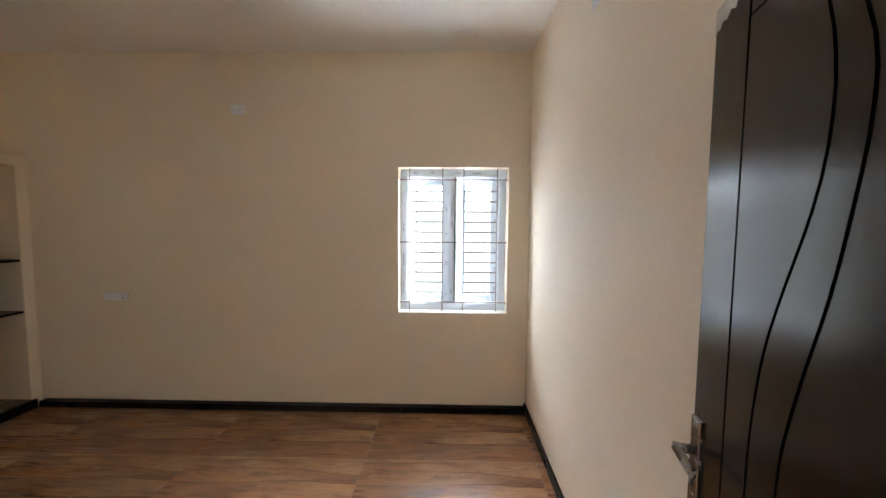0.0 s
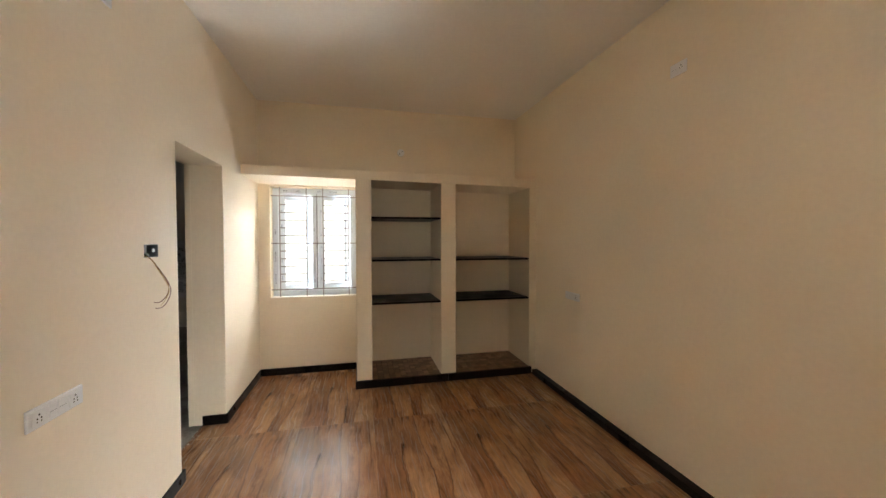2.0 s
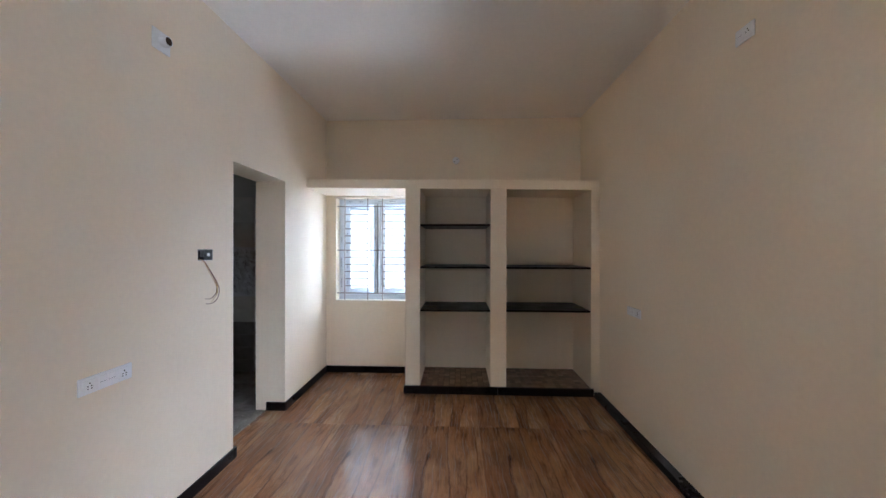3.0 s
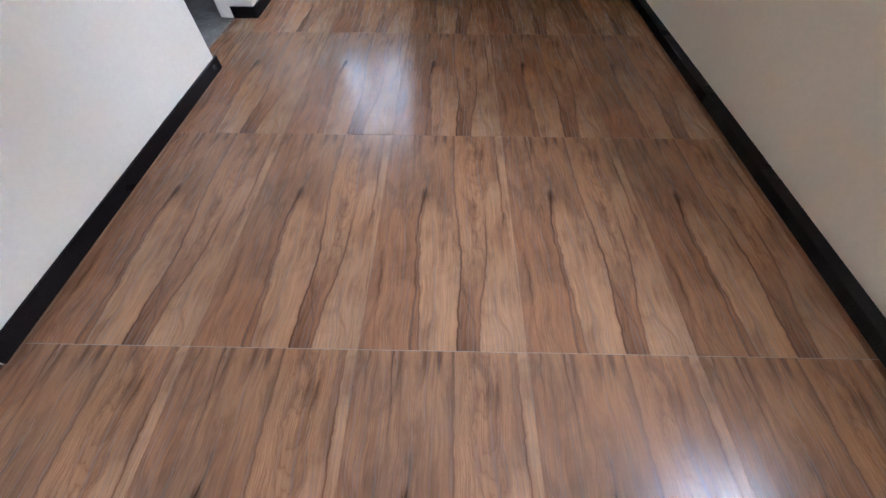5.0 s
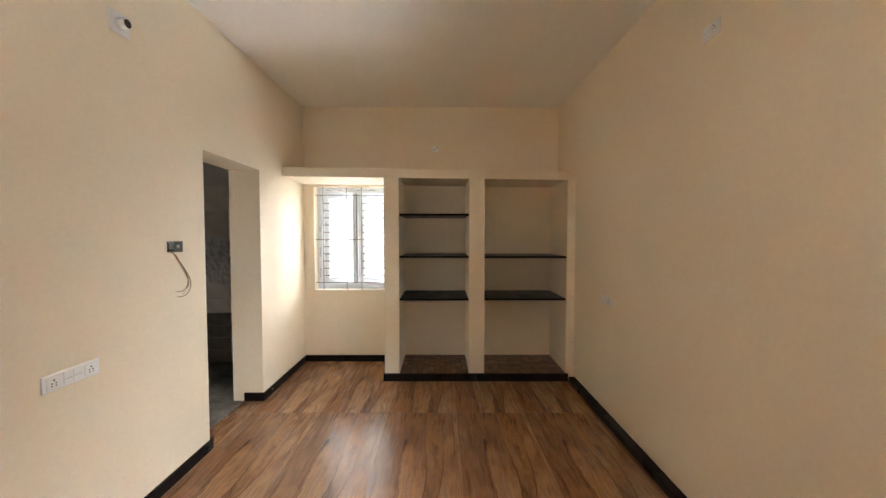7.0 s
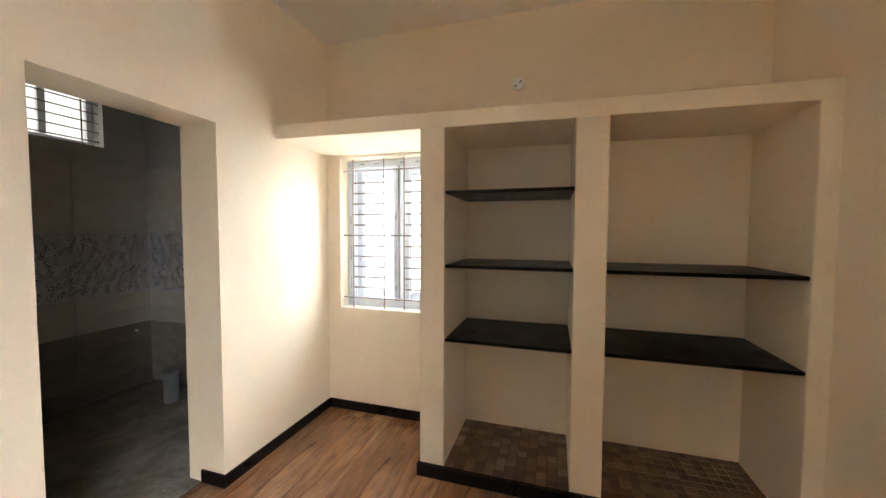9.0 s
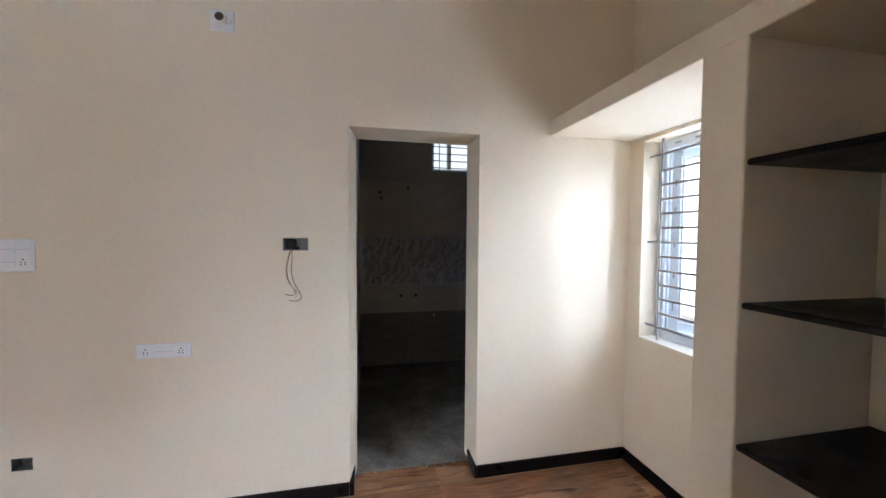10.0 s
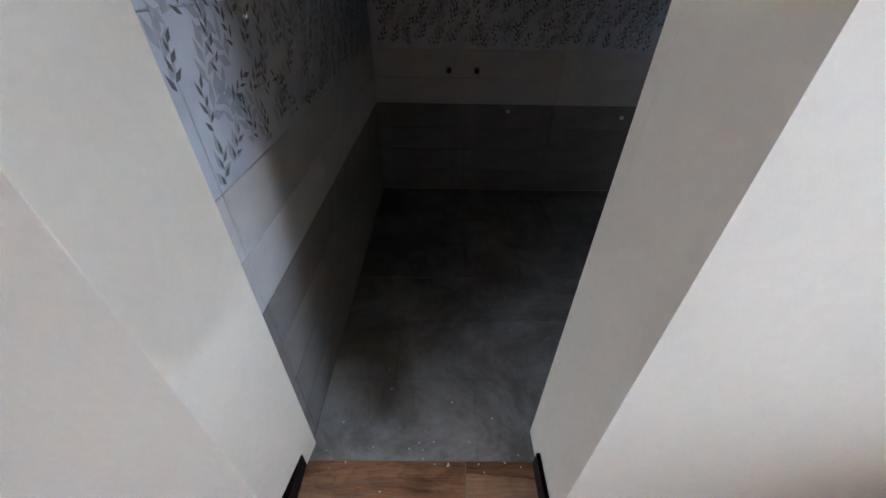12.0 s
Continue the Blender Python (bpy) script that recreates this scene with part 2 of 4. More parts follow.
    # cracks: a thin black-brown line inside a soft shade, strong over part of the length
    for edge_line, width, where in (
            (line((0.0, 0.36), (0.33, 0.35), (0.39, 0.325), (0.48, 0.30), (0.65, 0.30), (0.77, 0.315), (1.0, 0.30)), 0.0075, ((0.24, 0.0), (0.36, 1.0), (0.52, 1.0), (0.62, 0.5), (1.0, 0.75))),
            (e1, 0.0045, ((0.45, 0.0), (0.6, 0.6), (1.0, 0.7))),
            (e2, 0.0065, ((0.0, 0.7), (0.2, 0.4), (0.42, 0.45), (0.6, 0.9), (1.0, 1.0))),
            (e3, 0.0065, ((0.40, 0.0), (0.55, 0.7), (0.75, 0.8), (0.9, 0.6), (1.0, 0.3))),
            (line((0.0, 0.60), (0.76, 0.615), (0.85, 0.655), (0.92, 0.70), (1.0, 0.71)), 0.0065, ((0.74, 0.0), (0.80, 0.5), (0.9, 0.4), (0.95, 0.0))),
            (line((0.0, 0.93), (0.25, 0.935), (0.44, 0.945), (0.52, 0.93), (1.0, 0.93)), 0.005, ((0.0, 0.5), (0.2, 0.7), (0.5, 0.9), (0.56, 0.0))),
            (line((0.0, 0.07), (0.5, 0.05), (1.0, 0.09)), 0.005, ((0.0, 0.7), (0.18, 0.1), (0.6, 0.0), (0.75, 0.7), (1.0, 0.3))),
            (line((0.0, 0.20), (0.3, 0.24), (1.0, 0.22)), 0.006, ((0.0, 0.8), (0.16, 0.5), (0.3, 0.0)))):
        d = op("ABSOLUTE", op("SUBTRACT", shaken, edge_line), 0.0)
        d = op("MULTIPLY_ADD", op("SUBTRACT", fine, 0.5), width * 1.6, d)
        dark = ramp(t, d, ((0.0, (0.24, 0.18, 0.17)), (width * 0.55, (0.40, 0.33, 0.31)), (width * 1.2, (0.84, 0.82, 0.81)), (width * 4, 1.0)), "LINEAR")
        c = mixed(t, "MULTIPLY", c, dark, ramp(t, along, where))
    # a knot, burnt ends and the shades beside the long crack
    for u, v, ru, rv, deep in ((0.12, 0.79, 0.07, 0.055, 0.75), (0.02, 0.40, 0.075, 0.03, 0.85), (0.02, 0.48, 0.06, 0.03, 0.85), (0.02, 0.255, 0.17, 0.03, 0.7), (0.37, 0.345, 0.055, 0.05, 0.85), (0.40, 0.47, 0.16, 0.08, 0.45),
                               (0.60, 0.90, 0.10, 0.05, 0.35), (0.80, 0.88, 0.08, 0.04, 0.4), (0.97, 0.65, 0.16, 0.06, 0.45), (0.28, 0.13, 0.16, 0.09, 0.4), (0.02, 0.70, 0.04, 0.05, 0.4)):
        c = mixed(t, "MULTIPLY", c, (0.44, 0.39, 0.39), op("MULTIPLY", spot(u, v, ru, rv, streak), deep))
    t.links.new(c, b.inputs["Base Color"])
    t.links.new(ramp(t, fine, ((0.3, 0.32), (0.7, 0.17))), b.inputs["Roughness"])
    bumped(t, b, mixed(t, "ADD", fine, hair, 0.7), 0.20, 0.0010)
    return m


def mosaic():
    m, t, b = material("brown_mosaic", 0.42)
    info = t.nodes.new("ShaderNodeObjectInfo")
    c = ramp(t, info.outputs["Random"], ((0.0, (0.115, 0.058, 0.036)), (0.35, (0.165, 0.088, 0.055)), (0.65, (0.215, 0.124, 0.080)), (0.9, (0.275, 0.172, 0.115)), (1.0, (0.34, 0.225, 0.155))))
    c = mixed(t, "MULTIPLY", c, ramp(t, noise_tex(t, coords(t, (1, 1, 1)), 55, 4), ((0.3, 0.72), (0.7, 1.1))))
    t.links.new(c, b.inputs["Base Color"])
    return m


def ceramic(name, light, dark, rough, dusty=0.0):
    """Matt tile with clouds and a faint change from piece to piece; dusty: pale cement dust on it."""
    m, t, b = material(name, rough)
    v = coords(t, (1, 1, 1))
    info = t.nodes.new("ShaderNodeObjectInfo")
    c = ramp(t, noise_tex(t, v, 7, 5, 0.6), ((0.3, dark), (0.7, light)))
    c = mixed(t, "MULTIPLY", c, ramp(t, info.outputs["Random"], ((0.0, 0.9), (1.0, 1.06))))
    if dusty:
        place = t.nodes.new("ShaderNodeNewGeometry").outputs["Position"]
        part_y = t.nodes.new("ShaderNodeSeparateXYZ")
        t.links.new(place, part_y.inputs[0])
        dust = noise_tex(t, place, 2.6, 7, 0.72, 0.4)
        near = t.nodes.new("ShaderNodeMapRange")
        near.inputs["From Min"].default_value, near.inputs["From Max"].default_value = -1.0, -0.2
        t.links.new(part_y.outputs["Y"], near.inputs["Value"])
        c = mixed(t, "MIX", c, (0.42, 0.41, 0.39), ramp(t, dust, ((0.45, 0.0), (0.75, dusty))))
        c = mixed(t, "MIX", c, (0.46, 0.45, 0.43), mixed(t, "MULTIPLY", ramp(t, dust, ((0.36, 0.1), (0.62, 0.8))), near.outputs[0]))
    t.links.new(c, b.inputs["Base Color"])
    bumped(t, b, noise_tex(t, v, 60, 4), 0.3, 0.0006)
    return m


def door_veneer():
    m, t, b = material("dark_walnut_laminate", 0.3, spec=0.46)
    b.inputs["IOR"].default_value = 1.46
    v = coords(t, (60, 60, 3))
    g = noise_tex(t, v, 2.0, 4, 0.6)
    c = ramp(t, g, ((0.3, (0.006, 0.0035, 0.0025)), (0.7, (0.013, 0.007, 0.005))))
    t.links.new(c, b.inputs["Base Color"])
    t.links.new(ramp(t, g, ((0.3, 0.17), (0.7, 0.25))), b.inputs["Roughness"])
    bumped(t, b, g, 0.2, 0.0004)
    return m


def frame_wood():
    m, t, b = material("brown_frame_wood", 0.4)
    g = noise_tex(t, coords(t, (22, 22, 1.6)), 2.0, 5, 0.6, 0.5)
    t.links.new(ramp(t, g, ((0.3, (0.038, 0.016, 0.009)), (0.7, (0.085, 0.036, 0.02)))), b.inputs["Base Color"])
    bumped(t, b, g, 0.3, 0.0006)
    return m


def marble():
    m, t, b = material("beige_marble", 0.18)
    v = coords(t, (1, 1, 1))
    vein = noise_tex(t, v, 2.2, 6, 0.65, 1.6)
    c = ramp(t, vein, ((0.3, (0.62, 0.53, 0.42)), (0.48, (0.70, 0.62, 0.51)), (0.52, (0.55, 0.43, 0.32)), (0.56, (0.72, 0.64, 0.54))))
    t.links.new(c, b.inputs["Base Color"])
    return m


GLASS, GRANITE, WOOD_TILE, MOSAIC = glass_material(), granite(), wood_tile(), mosaic()
PALE_TILE = ceramic("pale_grey_tile", (0.60, 0.57, 0.53), (0.50, 0.472, 0.437), 0.4)
DARK_TILE = ceramic("dark_grey_tile", (0.25, 0.23, 0.21), (0.17, 0.155, 0.14), 0.45)
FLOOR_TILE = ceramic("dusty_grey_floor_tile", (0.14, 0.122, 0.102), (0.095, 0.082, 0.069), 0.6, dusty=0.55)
DECOR_TILE = ceramic("pale_decor_tile", (0.60, 0.60, 0.62), (0.46, 0.47, 0.50), 0.4)
LEAF_DARK = plain("printed_leaf_dark", (0.135, 0.115, 0.113), 0.45, grain=60, depth=0.4, bump=0)
LEAF_PALE = plain("printed_leaf_pale", (0.40, 0.405, 0.42), 0.45, grain=60, depth=0.2, bump=0)
VENEER, FRAME_WOOD, MARBLE = door_veneer(), frame_wood(), marble()


# ---- building helpers ----
def add_box(bm, x0, x1, y0, y1, z0, z1, bevel=0.0, segments=2):
    made = bmesh.ops.create_cube(bm, size=1, matrix=Matrix.Translation(((x0 + x1) / 2, (y0 + y1) / 2, (z0 + z1) / 2)) @ Matrix.Diagonal((abs(x1 - x0), abs(y1 - y0), abs(z1 - z0), 1)))
    if bevel:
        edges = list({e for v in made["verts"] for e in v.link_edges})
        bmesh.ops.bevel(bm, geom=edges, offset=bevel, segments=segments, affect="EDGES", profile=0.5)
    return bm


def block(x0, x1, y0, y1, z0, z1, bevel=0.0, segments=2):
    return add_box(bmesh.new(), x0, x1, y0, y1, z0, z1, bevel, segments)


def mesh_of(name, bm, mat, smooth=False):
    bmesh.ops.recalc_face_normals(bm, faces=bm.faces)
    me = bpy.data.meshes.new(name)
    bm.to_mesh(me)
    bm.free()
    me.materials.append(mat)
    if smooth:
        for p in me.polygons:
            p.use_smooth = True
    return me


def part(name, bm, mat, parent, label="", smooth=False):
    ob = new(name, mesh_of(name, bm, mat, smooth))
    ob.parent = parent
    if label:
        tagged(ob, label)
    return ob


def structure(name, bm, mat, label="", category=""):
    return tagged(new(name, mesh_of(name, bm, mat)), label, category, kind="structure")


def thing(name, label, category, group="", at=None):
    ob = new(name)
    ob.empty_display_size = 0.1
    if at is not None:
        ob.matrix_basis = at
    return tagged(ob, label, category, group)


def disc(bm, centre, axis, radius, depth, segments=20):
    """A round plug whose axis is x, y or z."""
    turn = {"x": Matrix.Rotation(radians(90), 4, "Y"), "y": Matrix.Rotation(radians(90), 4, "X"), "z": Matrix.Identity(4)}[axis]
    bmesh.ops.create_cone(bm, cap_ends=True, segments=segments, radius1=radius, radius2=radius, depth=depth, matrix=Matrix.Translation(centre) @ turn)
    return bm


def wall_grid(axis, lo, hi, us, zs, gaps=(), recesses=()):
    """A wall of boxes between the cuts us and zs. axis: the way it is thick, from lo to hi. gaps: openings (u0, u1, z0, z1);
    recesses: the same with the lo or hi that the wall keeps there."""
    us, zs = set(us), set(zs)
    for g in (*gaps, *recesses):
        us |= {g[0], g[1]}
        zs |= {g[2], g[3]}
    us, zs = sorted(us), sorted(zs)
    bm = bmesh.new()
    for u0, u1 in zip(us, us[1:]):
        for z0, z1 in zip(zs, zs[1:]):
            u, z = (u0 + u1) / 2, (z0 + z1) / 2
            if any(g[0] < u < g[1] and g[2] < z < g[3] for g in gaps):
                continue
            a, b = lo, hi
            for r in recesses:
                if r[0] < u < r[1] and r[2] < z < r[3]:
                    a, b = r[4], r[5]
            if axis == "y":
                add_box(bm, u0, u1, a, b, z0, z1)
            else:
                add_box(bm, a, b, u0, u1, z0, z1)
    bmesh.ops.remove_doubles(bm, verts=bm.verts, dist=1e-5)
    # faces shared by two boxes go away, so that the wall is one skin
    seen = {}
    for f in bm.faces:
        seen.setdefault(tuple(sorted(v.index for v in f.verts)), []).append(f)
    twins = [f for fs in seen.values() if len(fs) > 1 for f in fs]
    bmesh.ops.delete(bm, geom=twins, context="FACES")
    return bm


# ---- the shell ----
T, TS = 0.23, 0.235
wall_north = structure("wall_north", wall_grid("y", YN, YN + T, (XW - T, XE + T), (-0.1, H + 0.15), [(NW0, NW1, SILL, HEAD)]), CREAM,
                       "cream painted plaster wall with a window", "wall")
wall_east = structure("wall_east", wall_grid("x", XE, XE + T, (-T, YN), (-0.1, H + 0.15)), CREAM, "plain cream painted plaster wall", "wall")
wall_west = structure("wall_west", wall_grid("x", XW - T, XW, (-TS, YN), (-0.1, H + 0.15), [(WW0, WW1, SILL, HEAD)]), CREAM,
                      "cream painted plaster wall behind the built-in shelves", "wall")
BOX_HI = (-1.954, -1.822, 1.428, 1.498)
BOX_LO = (-0.658, -0.570, 0.348, 0.411)
wall_south = structure("wall_south", wall_grid("y", -TS, 0.0, (XW, XE), (-0.1, H + 0.15),
                       [(DW0, DW1, -0.1, LINTEL), (DE0 - JAMB, DE1 + JAMB, -0.1, 2.118)],
                       [(*BOX_HI, -TS, -0.055), (*BOX_LO, -TS, -0.055)]), CREAM,
                       "cream painted plaster wall with two doorways", "wall")
ceiling = structure("ceiling", block(XW - T, XE + T, -TS, YN + T, H, H + 0.12), WHITE, "smooth white painted ceiling", "ceiling")
structure("foundation", block(XW - T, HALL_E + T, HALL_S - T, YN + T, -0.45, -0.1), OUTER, "grey rendered plinth below the floors", "foundation")
floor = structure("floor", block(XW, XE, -0.18, YN, -0.1, -0.0022), FLOOR_GROUT, "brown wood-print tiled floor", "floor")
ground_bm = bmesh.new()
bmesh.ops.create_grid(ground_bm, x_segments=1, y_segments=1, size=2500, matrix=Matrix.Translation((0, 0, -0.45)))
structure("ground", ground_bm, EARTH, "pale bare ground outside the house", "ground")

# glowing backdrops stand in for the hazy white distance outside the windows
def haze(name, strength):
    m = bpy.data.materials.new(name)
    m.use_nodes = True
    t = m.node_tree
    t.nodes.remove(t.nodes["Principled BSDF"])
    e = t.nodes.new("ShaderNodeEmission")
    c = ramp(t, noise_tex(t, coords(t, (0.25, 0.25, 0.5)), 1.0, 3), ((0.3, (0.90, 0.95, 0.93)), (0.7, (0.97, 0.95, 1.0))))
    t.links.new(c, e.inputs["Color"])
    e.inputs["Strength"].default_value = strength
    t.links.new(e.outputs[0], t.nodes["Material Output"].inputs["Surface"])
    return m


# west glows more for the floor's reflection, south less to dim the wet room
HAZE, BRIGHT_HAZE, DULL_HAZE = haze("hazy_distance", 2.2), haze("hazy_distance_bright", 2.5), haze("hazy_distance_dim", 1.0)
structure("backdrop_north", block(-9, 9, YN + 6.0, YN + 6.1, -0.44, 4.6), HAZE, "bright white haze outside", "backdrop")
structure("backdrop_west", block(XW - 6.1, XW - 6.0, -8, 9, -0.44, 4.6), BRIGHT_HAZE, "bright white haze outside", "backdrop")
structure("backdrop_south", block(-8, 2, BATH_S - 6.1, BATH_S - 6.0, -0.44, 9.0), DULL_HAZE, "bright white haze outside", "backdrop")

# wet room shell
bath_wall_east = structure("wall_wet_room_east", wall_grid("x", BATH_E, BATH_E + 0.185, (BATH_S - T, -TS), (-0.1, H + 0.15)), BATH_PAINT,
                           "wet room wall, tiled below and painted above", "wall")
bath_wall_west = structure("wall_wet_room_west", wall_grid("x", BATH_W - 0.27, BATH_W, (BATH_S - T, -TS), (-0.1, H + 0.15)), BATH_PAINT,
                           "wet room wall, tiled below and painted above", "wall")
BV = (-3.60, -3.015, 2.27, 2.87)
bath_wall_south = structure("wall_wet_room_south", wall_grid("y", BATH_S - T, BATH_S, (BATH_W, BATH_E), (-0.1, H + 0.15), [BV]), BATH_PAINT,
                            "wet room wall, tiled below, with a high ventilator", "wall")
structure("ceiling_wet_room", block(BATH_W - 0.27, BATH_E + 0.185, BATH_S - T, -TS, H, H + 0.12), WHITE, "white ceiling of the wet room", "ceiling")
bath_floor = structure("floor_wet_room", block(BATH_W, BATH_E, BATH_S, -0.18, -0.1, -0.008), GROUT, "dusty dark grey tiled wet room floor", "floor")

# hall shell beyond the entry
structure("wall_hall_south", wall_grid("y", HALL_S - T, HALL_S, (HALL_W, HALL_E), (-0.1, H + 0.15)), CREAM, "cream wall of the hall", "wall")
# unseen end wall; its opening is added to let the hall lamp in
structure("wall_hall_east", wall_grid("x", HALL_E, HALL_E + T, (HALL_S - T, 0.03), (-0.1, H + 0.15), [(-2.8, -0.6, 0.4, 2.4)]), CREAM, "unseen cream hall wall with an opening added for light", "wall")
structure("wall_hall_north", wall_grid("y", -TS, 0.03, (XE + T, HALL_E), (-0.1, H + 0.15)), CREAM, "cream wall of the hall", "wall")
structure("wall_hall_west", wall_grid("x", HALL_W - 0.01, HALL_W + 0.1, (HALL_S, -TS), (-0.1, H + 0.15)), CREAM, "cream wall of the hall", "wall")
structure("ceiling_hall", block(HALL_W, HALL_E + T, HALL_S - T, -TS, H, H + 0.12), WHITE, "white ceiling of the hall", "ceiling")
structure("beam_hall", block(HALL_W + 0.1, HALL_E, HALL_S, HALL_S + 0.3, 2.72, H), CREAM, "cream beam below the hall's ceiling", "beam")
hall_floor = structure("floor_hall", block(HALL_W + 0.1, HALL_E, HALL_S, -0.02, -0.1, 0.0), MARBLE, "beige marble floor with dark inlaid strips", "floor")
structure("baseboard_hall", block(HALL_W + 0.1, HALL_E, HALL_S, HALL_S + 0.012, 0.0, 0.1), GRANITE, "black granite skirting", "baseboard")
for x0, x1, y0, y1 in ((0.838, 0.862, HALL_S + 0.02, -0.29), (1.125, 1.149, HALL_S + 0.02, -0.29), (-1.8, 0.835, -0.325, -0.30), (1.152, 5.0, -0.325, -0.30)):
    part("inlay_strip", block(x0, x1, y0, y1, -0.004, 0.003), STRIP, hall_floor)


# ---- windows ----
def casement(name, label, w, h, m, hinge, outward):
    """A white casement in an opening w by h: outer frame, mullion, two sashes ajar outwards, and a steel grille in front.
    Local: x along the wall, y outwards, z up from the sill."""
    win = thing(name, label, "window", at=m)
    win["kind"] = "structure"
    fw, y0, y1 = 0.062, 0.115, 0.175
    for bm, nm in ((block(0.002, fw, y0, y1, 0.002, h - 0.002, 0.004), "frame_stile"), (block(w - fw, w - 0.002, y0, y1, 0.002, h - 0.002, 0.004), "frame_stile"),
                   (block(fw, w - fw, y0 + 0.001, y1, 0.002, fw, 0.004), "frame_rail"), (block(fw, w - fw, y0 + 0.001, y1, h - fw, h - 0.002, 0.004), "frame_rail"),
                   (block(w / 2 - 0.032, w / 2 + 0.032, y0 + 0.002, y1, fw, h - fw, 0.004), "mullion")):
        part(nm, bm, UPVC, win)
    # printed protective tape on the frame
    tape = bmesh.new()
    rng = random.Random(5)
    for x in (fw * 0.5, w / 2 - 0.012, w - fw * 0.5):
        z = 0.15
        while z < h - 0.2:
            n = rng.uniform(0.012, 0.03)
            for k in range(rng.choice((0, 5, 8))):
                add_box(tape, x - 0.005, x + 0.005, y0 - 0.0012, y0 + 0.002, z, z + n * 0.35)
                z += n * 0.6
            z += rng.uniform(0.08, 0.25)
    x = 0.12
    while x < w - 0.2:
        for k in range(rng.choice((0, 4, 7))):
            add_box(tape, x, x + 0.006, y0 - 0.0012, y0 + 0.002, h - fw * 0.62, h - fw * 0.42)
            x += 0.012
        x += rng.uniform(0.06, 0.16)
    part("tape_print", tape, TAPE, win, "faded blue print on protective tape")
    # rubber seal and raised rib down the mullion, and a bead round the inside of the frame
    part("seal", block(w / 2 + 0.013, w / 2 + 0.019, y0 - 0.0015, y0 + 0.004, fw, h - fw), SEAL, win, "dark rubber seal")
    part("rib", block(w / 2 - 0.006, w / 2 + 0.008, y0 - 0.006, y0 + 0.004, fw, h - fw, 0.003), UPVC, win)
    for x0, x1, z0, z1 in ((fw, fw + 0.010, fw, h - fw), (w - fw - 0.010, w - fw, fw, h - fw), (fw + 0.010, w - fw - 0.010, fw, fw + 0.010), (fw + 0.010, w - fw - 0.010, h - fw - 0.010, h - fw)):
        part("frame_bead", block(x0, x1, y0 + 0.018, y1 - 0.022, z0, z1, 0.002), UPVC, win)
    half = w / 2 - 0.032 - fw
    sw = 0.058
    for left in (fw, w / 2 + 0.032):
        # the sash is built from its hinge edge and swung outwards about it
        sash = new("sash")
        sash.parent = win
        side = 1 if hinge == "left" else -1
        sash.matrix_basis = pose(left if side > 0 else left + half, y1 - 0.02, fw, 0, 0, side * outward)
        sh = h - 2 * fw
        x0, x1 = (0.0, half) if side > 0 else (-half, 0.0)
        for nm, b in (("sash_stile", (x0, x0 + sw, 0, sh)), ("sash_stile", (x1 - sw, x1, 0, sh)), ("sash_rail", (x0 + sw, x1 - sw, 0, sw)), ("sash_rail", (x0 + sw, x1 - sw, sh - sw, sh))):
            part(nm, block(b[0] + 0.001, b[1] - 0.001, 0.0, 0.05, b[2] + 0.001, b[3] - 0.001, 0.004), UPVC, sash)
        for nm, b in (("glazing_bead", (x0 + sw, x0 + sw + 0.014, sw, sh - sw)), ("glazing_bead", (x1 - sw - 0.014, x1 - sw, sw, sh - sw)), ("glazing_bead", (x0 + sw + 0.014, x1 - sw - 0.014, sw, sw + 0.014)), ("glazing_bead", (x0 + sw + 0.014, x1 - sw - 0.014, sh - sw - 0.014, sh - sw))):
            part(nm, block(b[0], b[1], 0.008, 0.021, b[2], b[3], 0.003), UPVC, sash)
        letters = bmesh.new()
        for x in (x0 + sw / 2, x1 - sw / 2):
            z = 0.06 + rng.uniform(0.0, 0.1)
            while z < sh - 0.15:
                for k in range(rng.choice((3, 5, 7))):
                    add_box(letters, x - 0.006, x + 0.006, -0.001, 0.002, z, z + 0.004)
                    z += 0.0075
                z += rng.uniform(0.10, 0.26)
        part("tape_print", letters, TAPE, sash)
        pane = part("pane", block(x0 + sw - 0.005, x1 - sw + 0.005, 0.022, 0.027, sw - 0.005, sh - sw + 0.005), GLASS, sash, "clear glass pane")
        pane.visible_shadow = False
    # grille: uprights, three long bars that run into the reveals, short bars between
    gy, r = 0.055, 0.006
    ups = [w * f for f in (0.098, 0.403, 0.597, 0.906)]
    for x in ups:
        part("grille_upright", block(x - 0.005, x + 0.005, gy - r, gy + r, 0.0, h, 0.0015, 1), BAR, win)
    longs = (0.086, 0.612, 1.150)
    for z in longs:
        z *= h / 1.248
        part("grille_bar", block(0.0, w, gy - 2 * r, gy - 0.0002, z - r, z + r, 0.0015, 1), BAR, win)
    step = (longs[1] - longs[0]) / 6 * h / 1.248
    for k in range(1, 12):
        if k == 6:
            continue
        z = longs[0] * h / 1.248 + k * step
        for a, c in ((ups[0], ups[1]), (ups[2], ups[3])):
            part("grille_rung", block(a + r, c - r, gy - 0.0058, gy + 0.0058, z - 0.0062, z + 0.0062), BAR, win)
    return win


casement("window_1", "white two-sash casement window behind a steel grille", NW1 - NW0, HEAD - SILL, pose(NW0, YN, SILL), "right", 14)
casement("window_2", "white two-sash casement window beside the built-in shelves", WW1 - WW0, HEAD - SILL, pose(XW, WW0, SILL, 0, 0, 90), "left", 14)
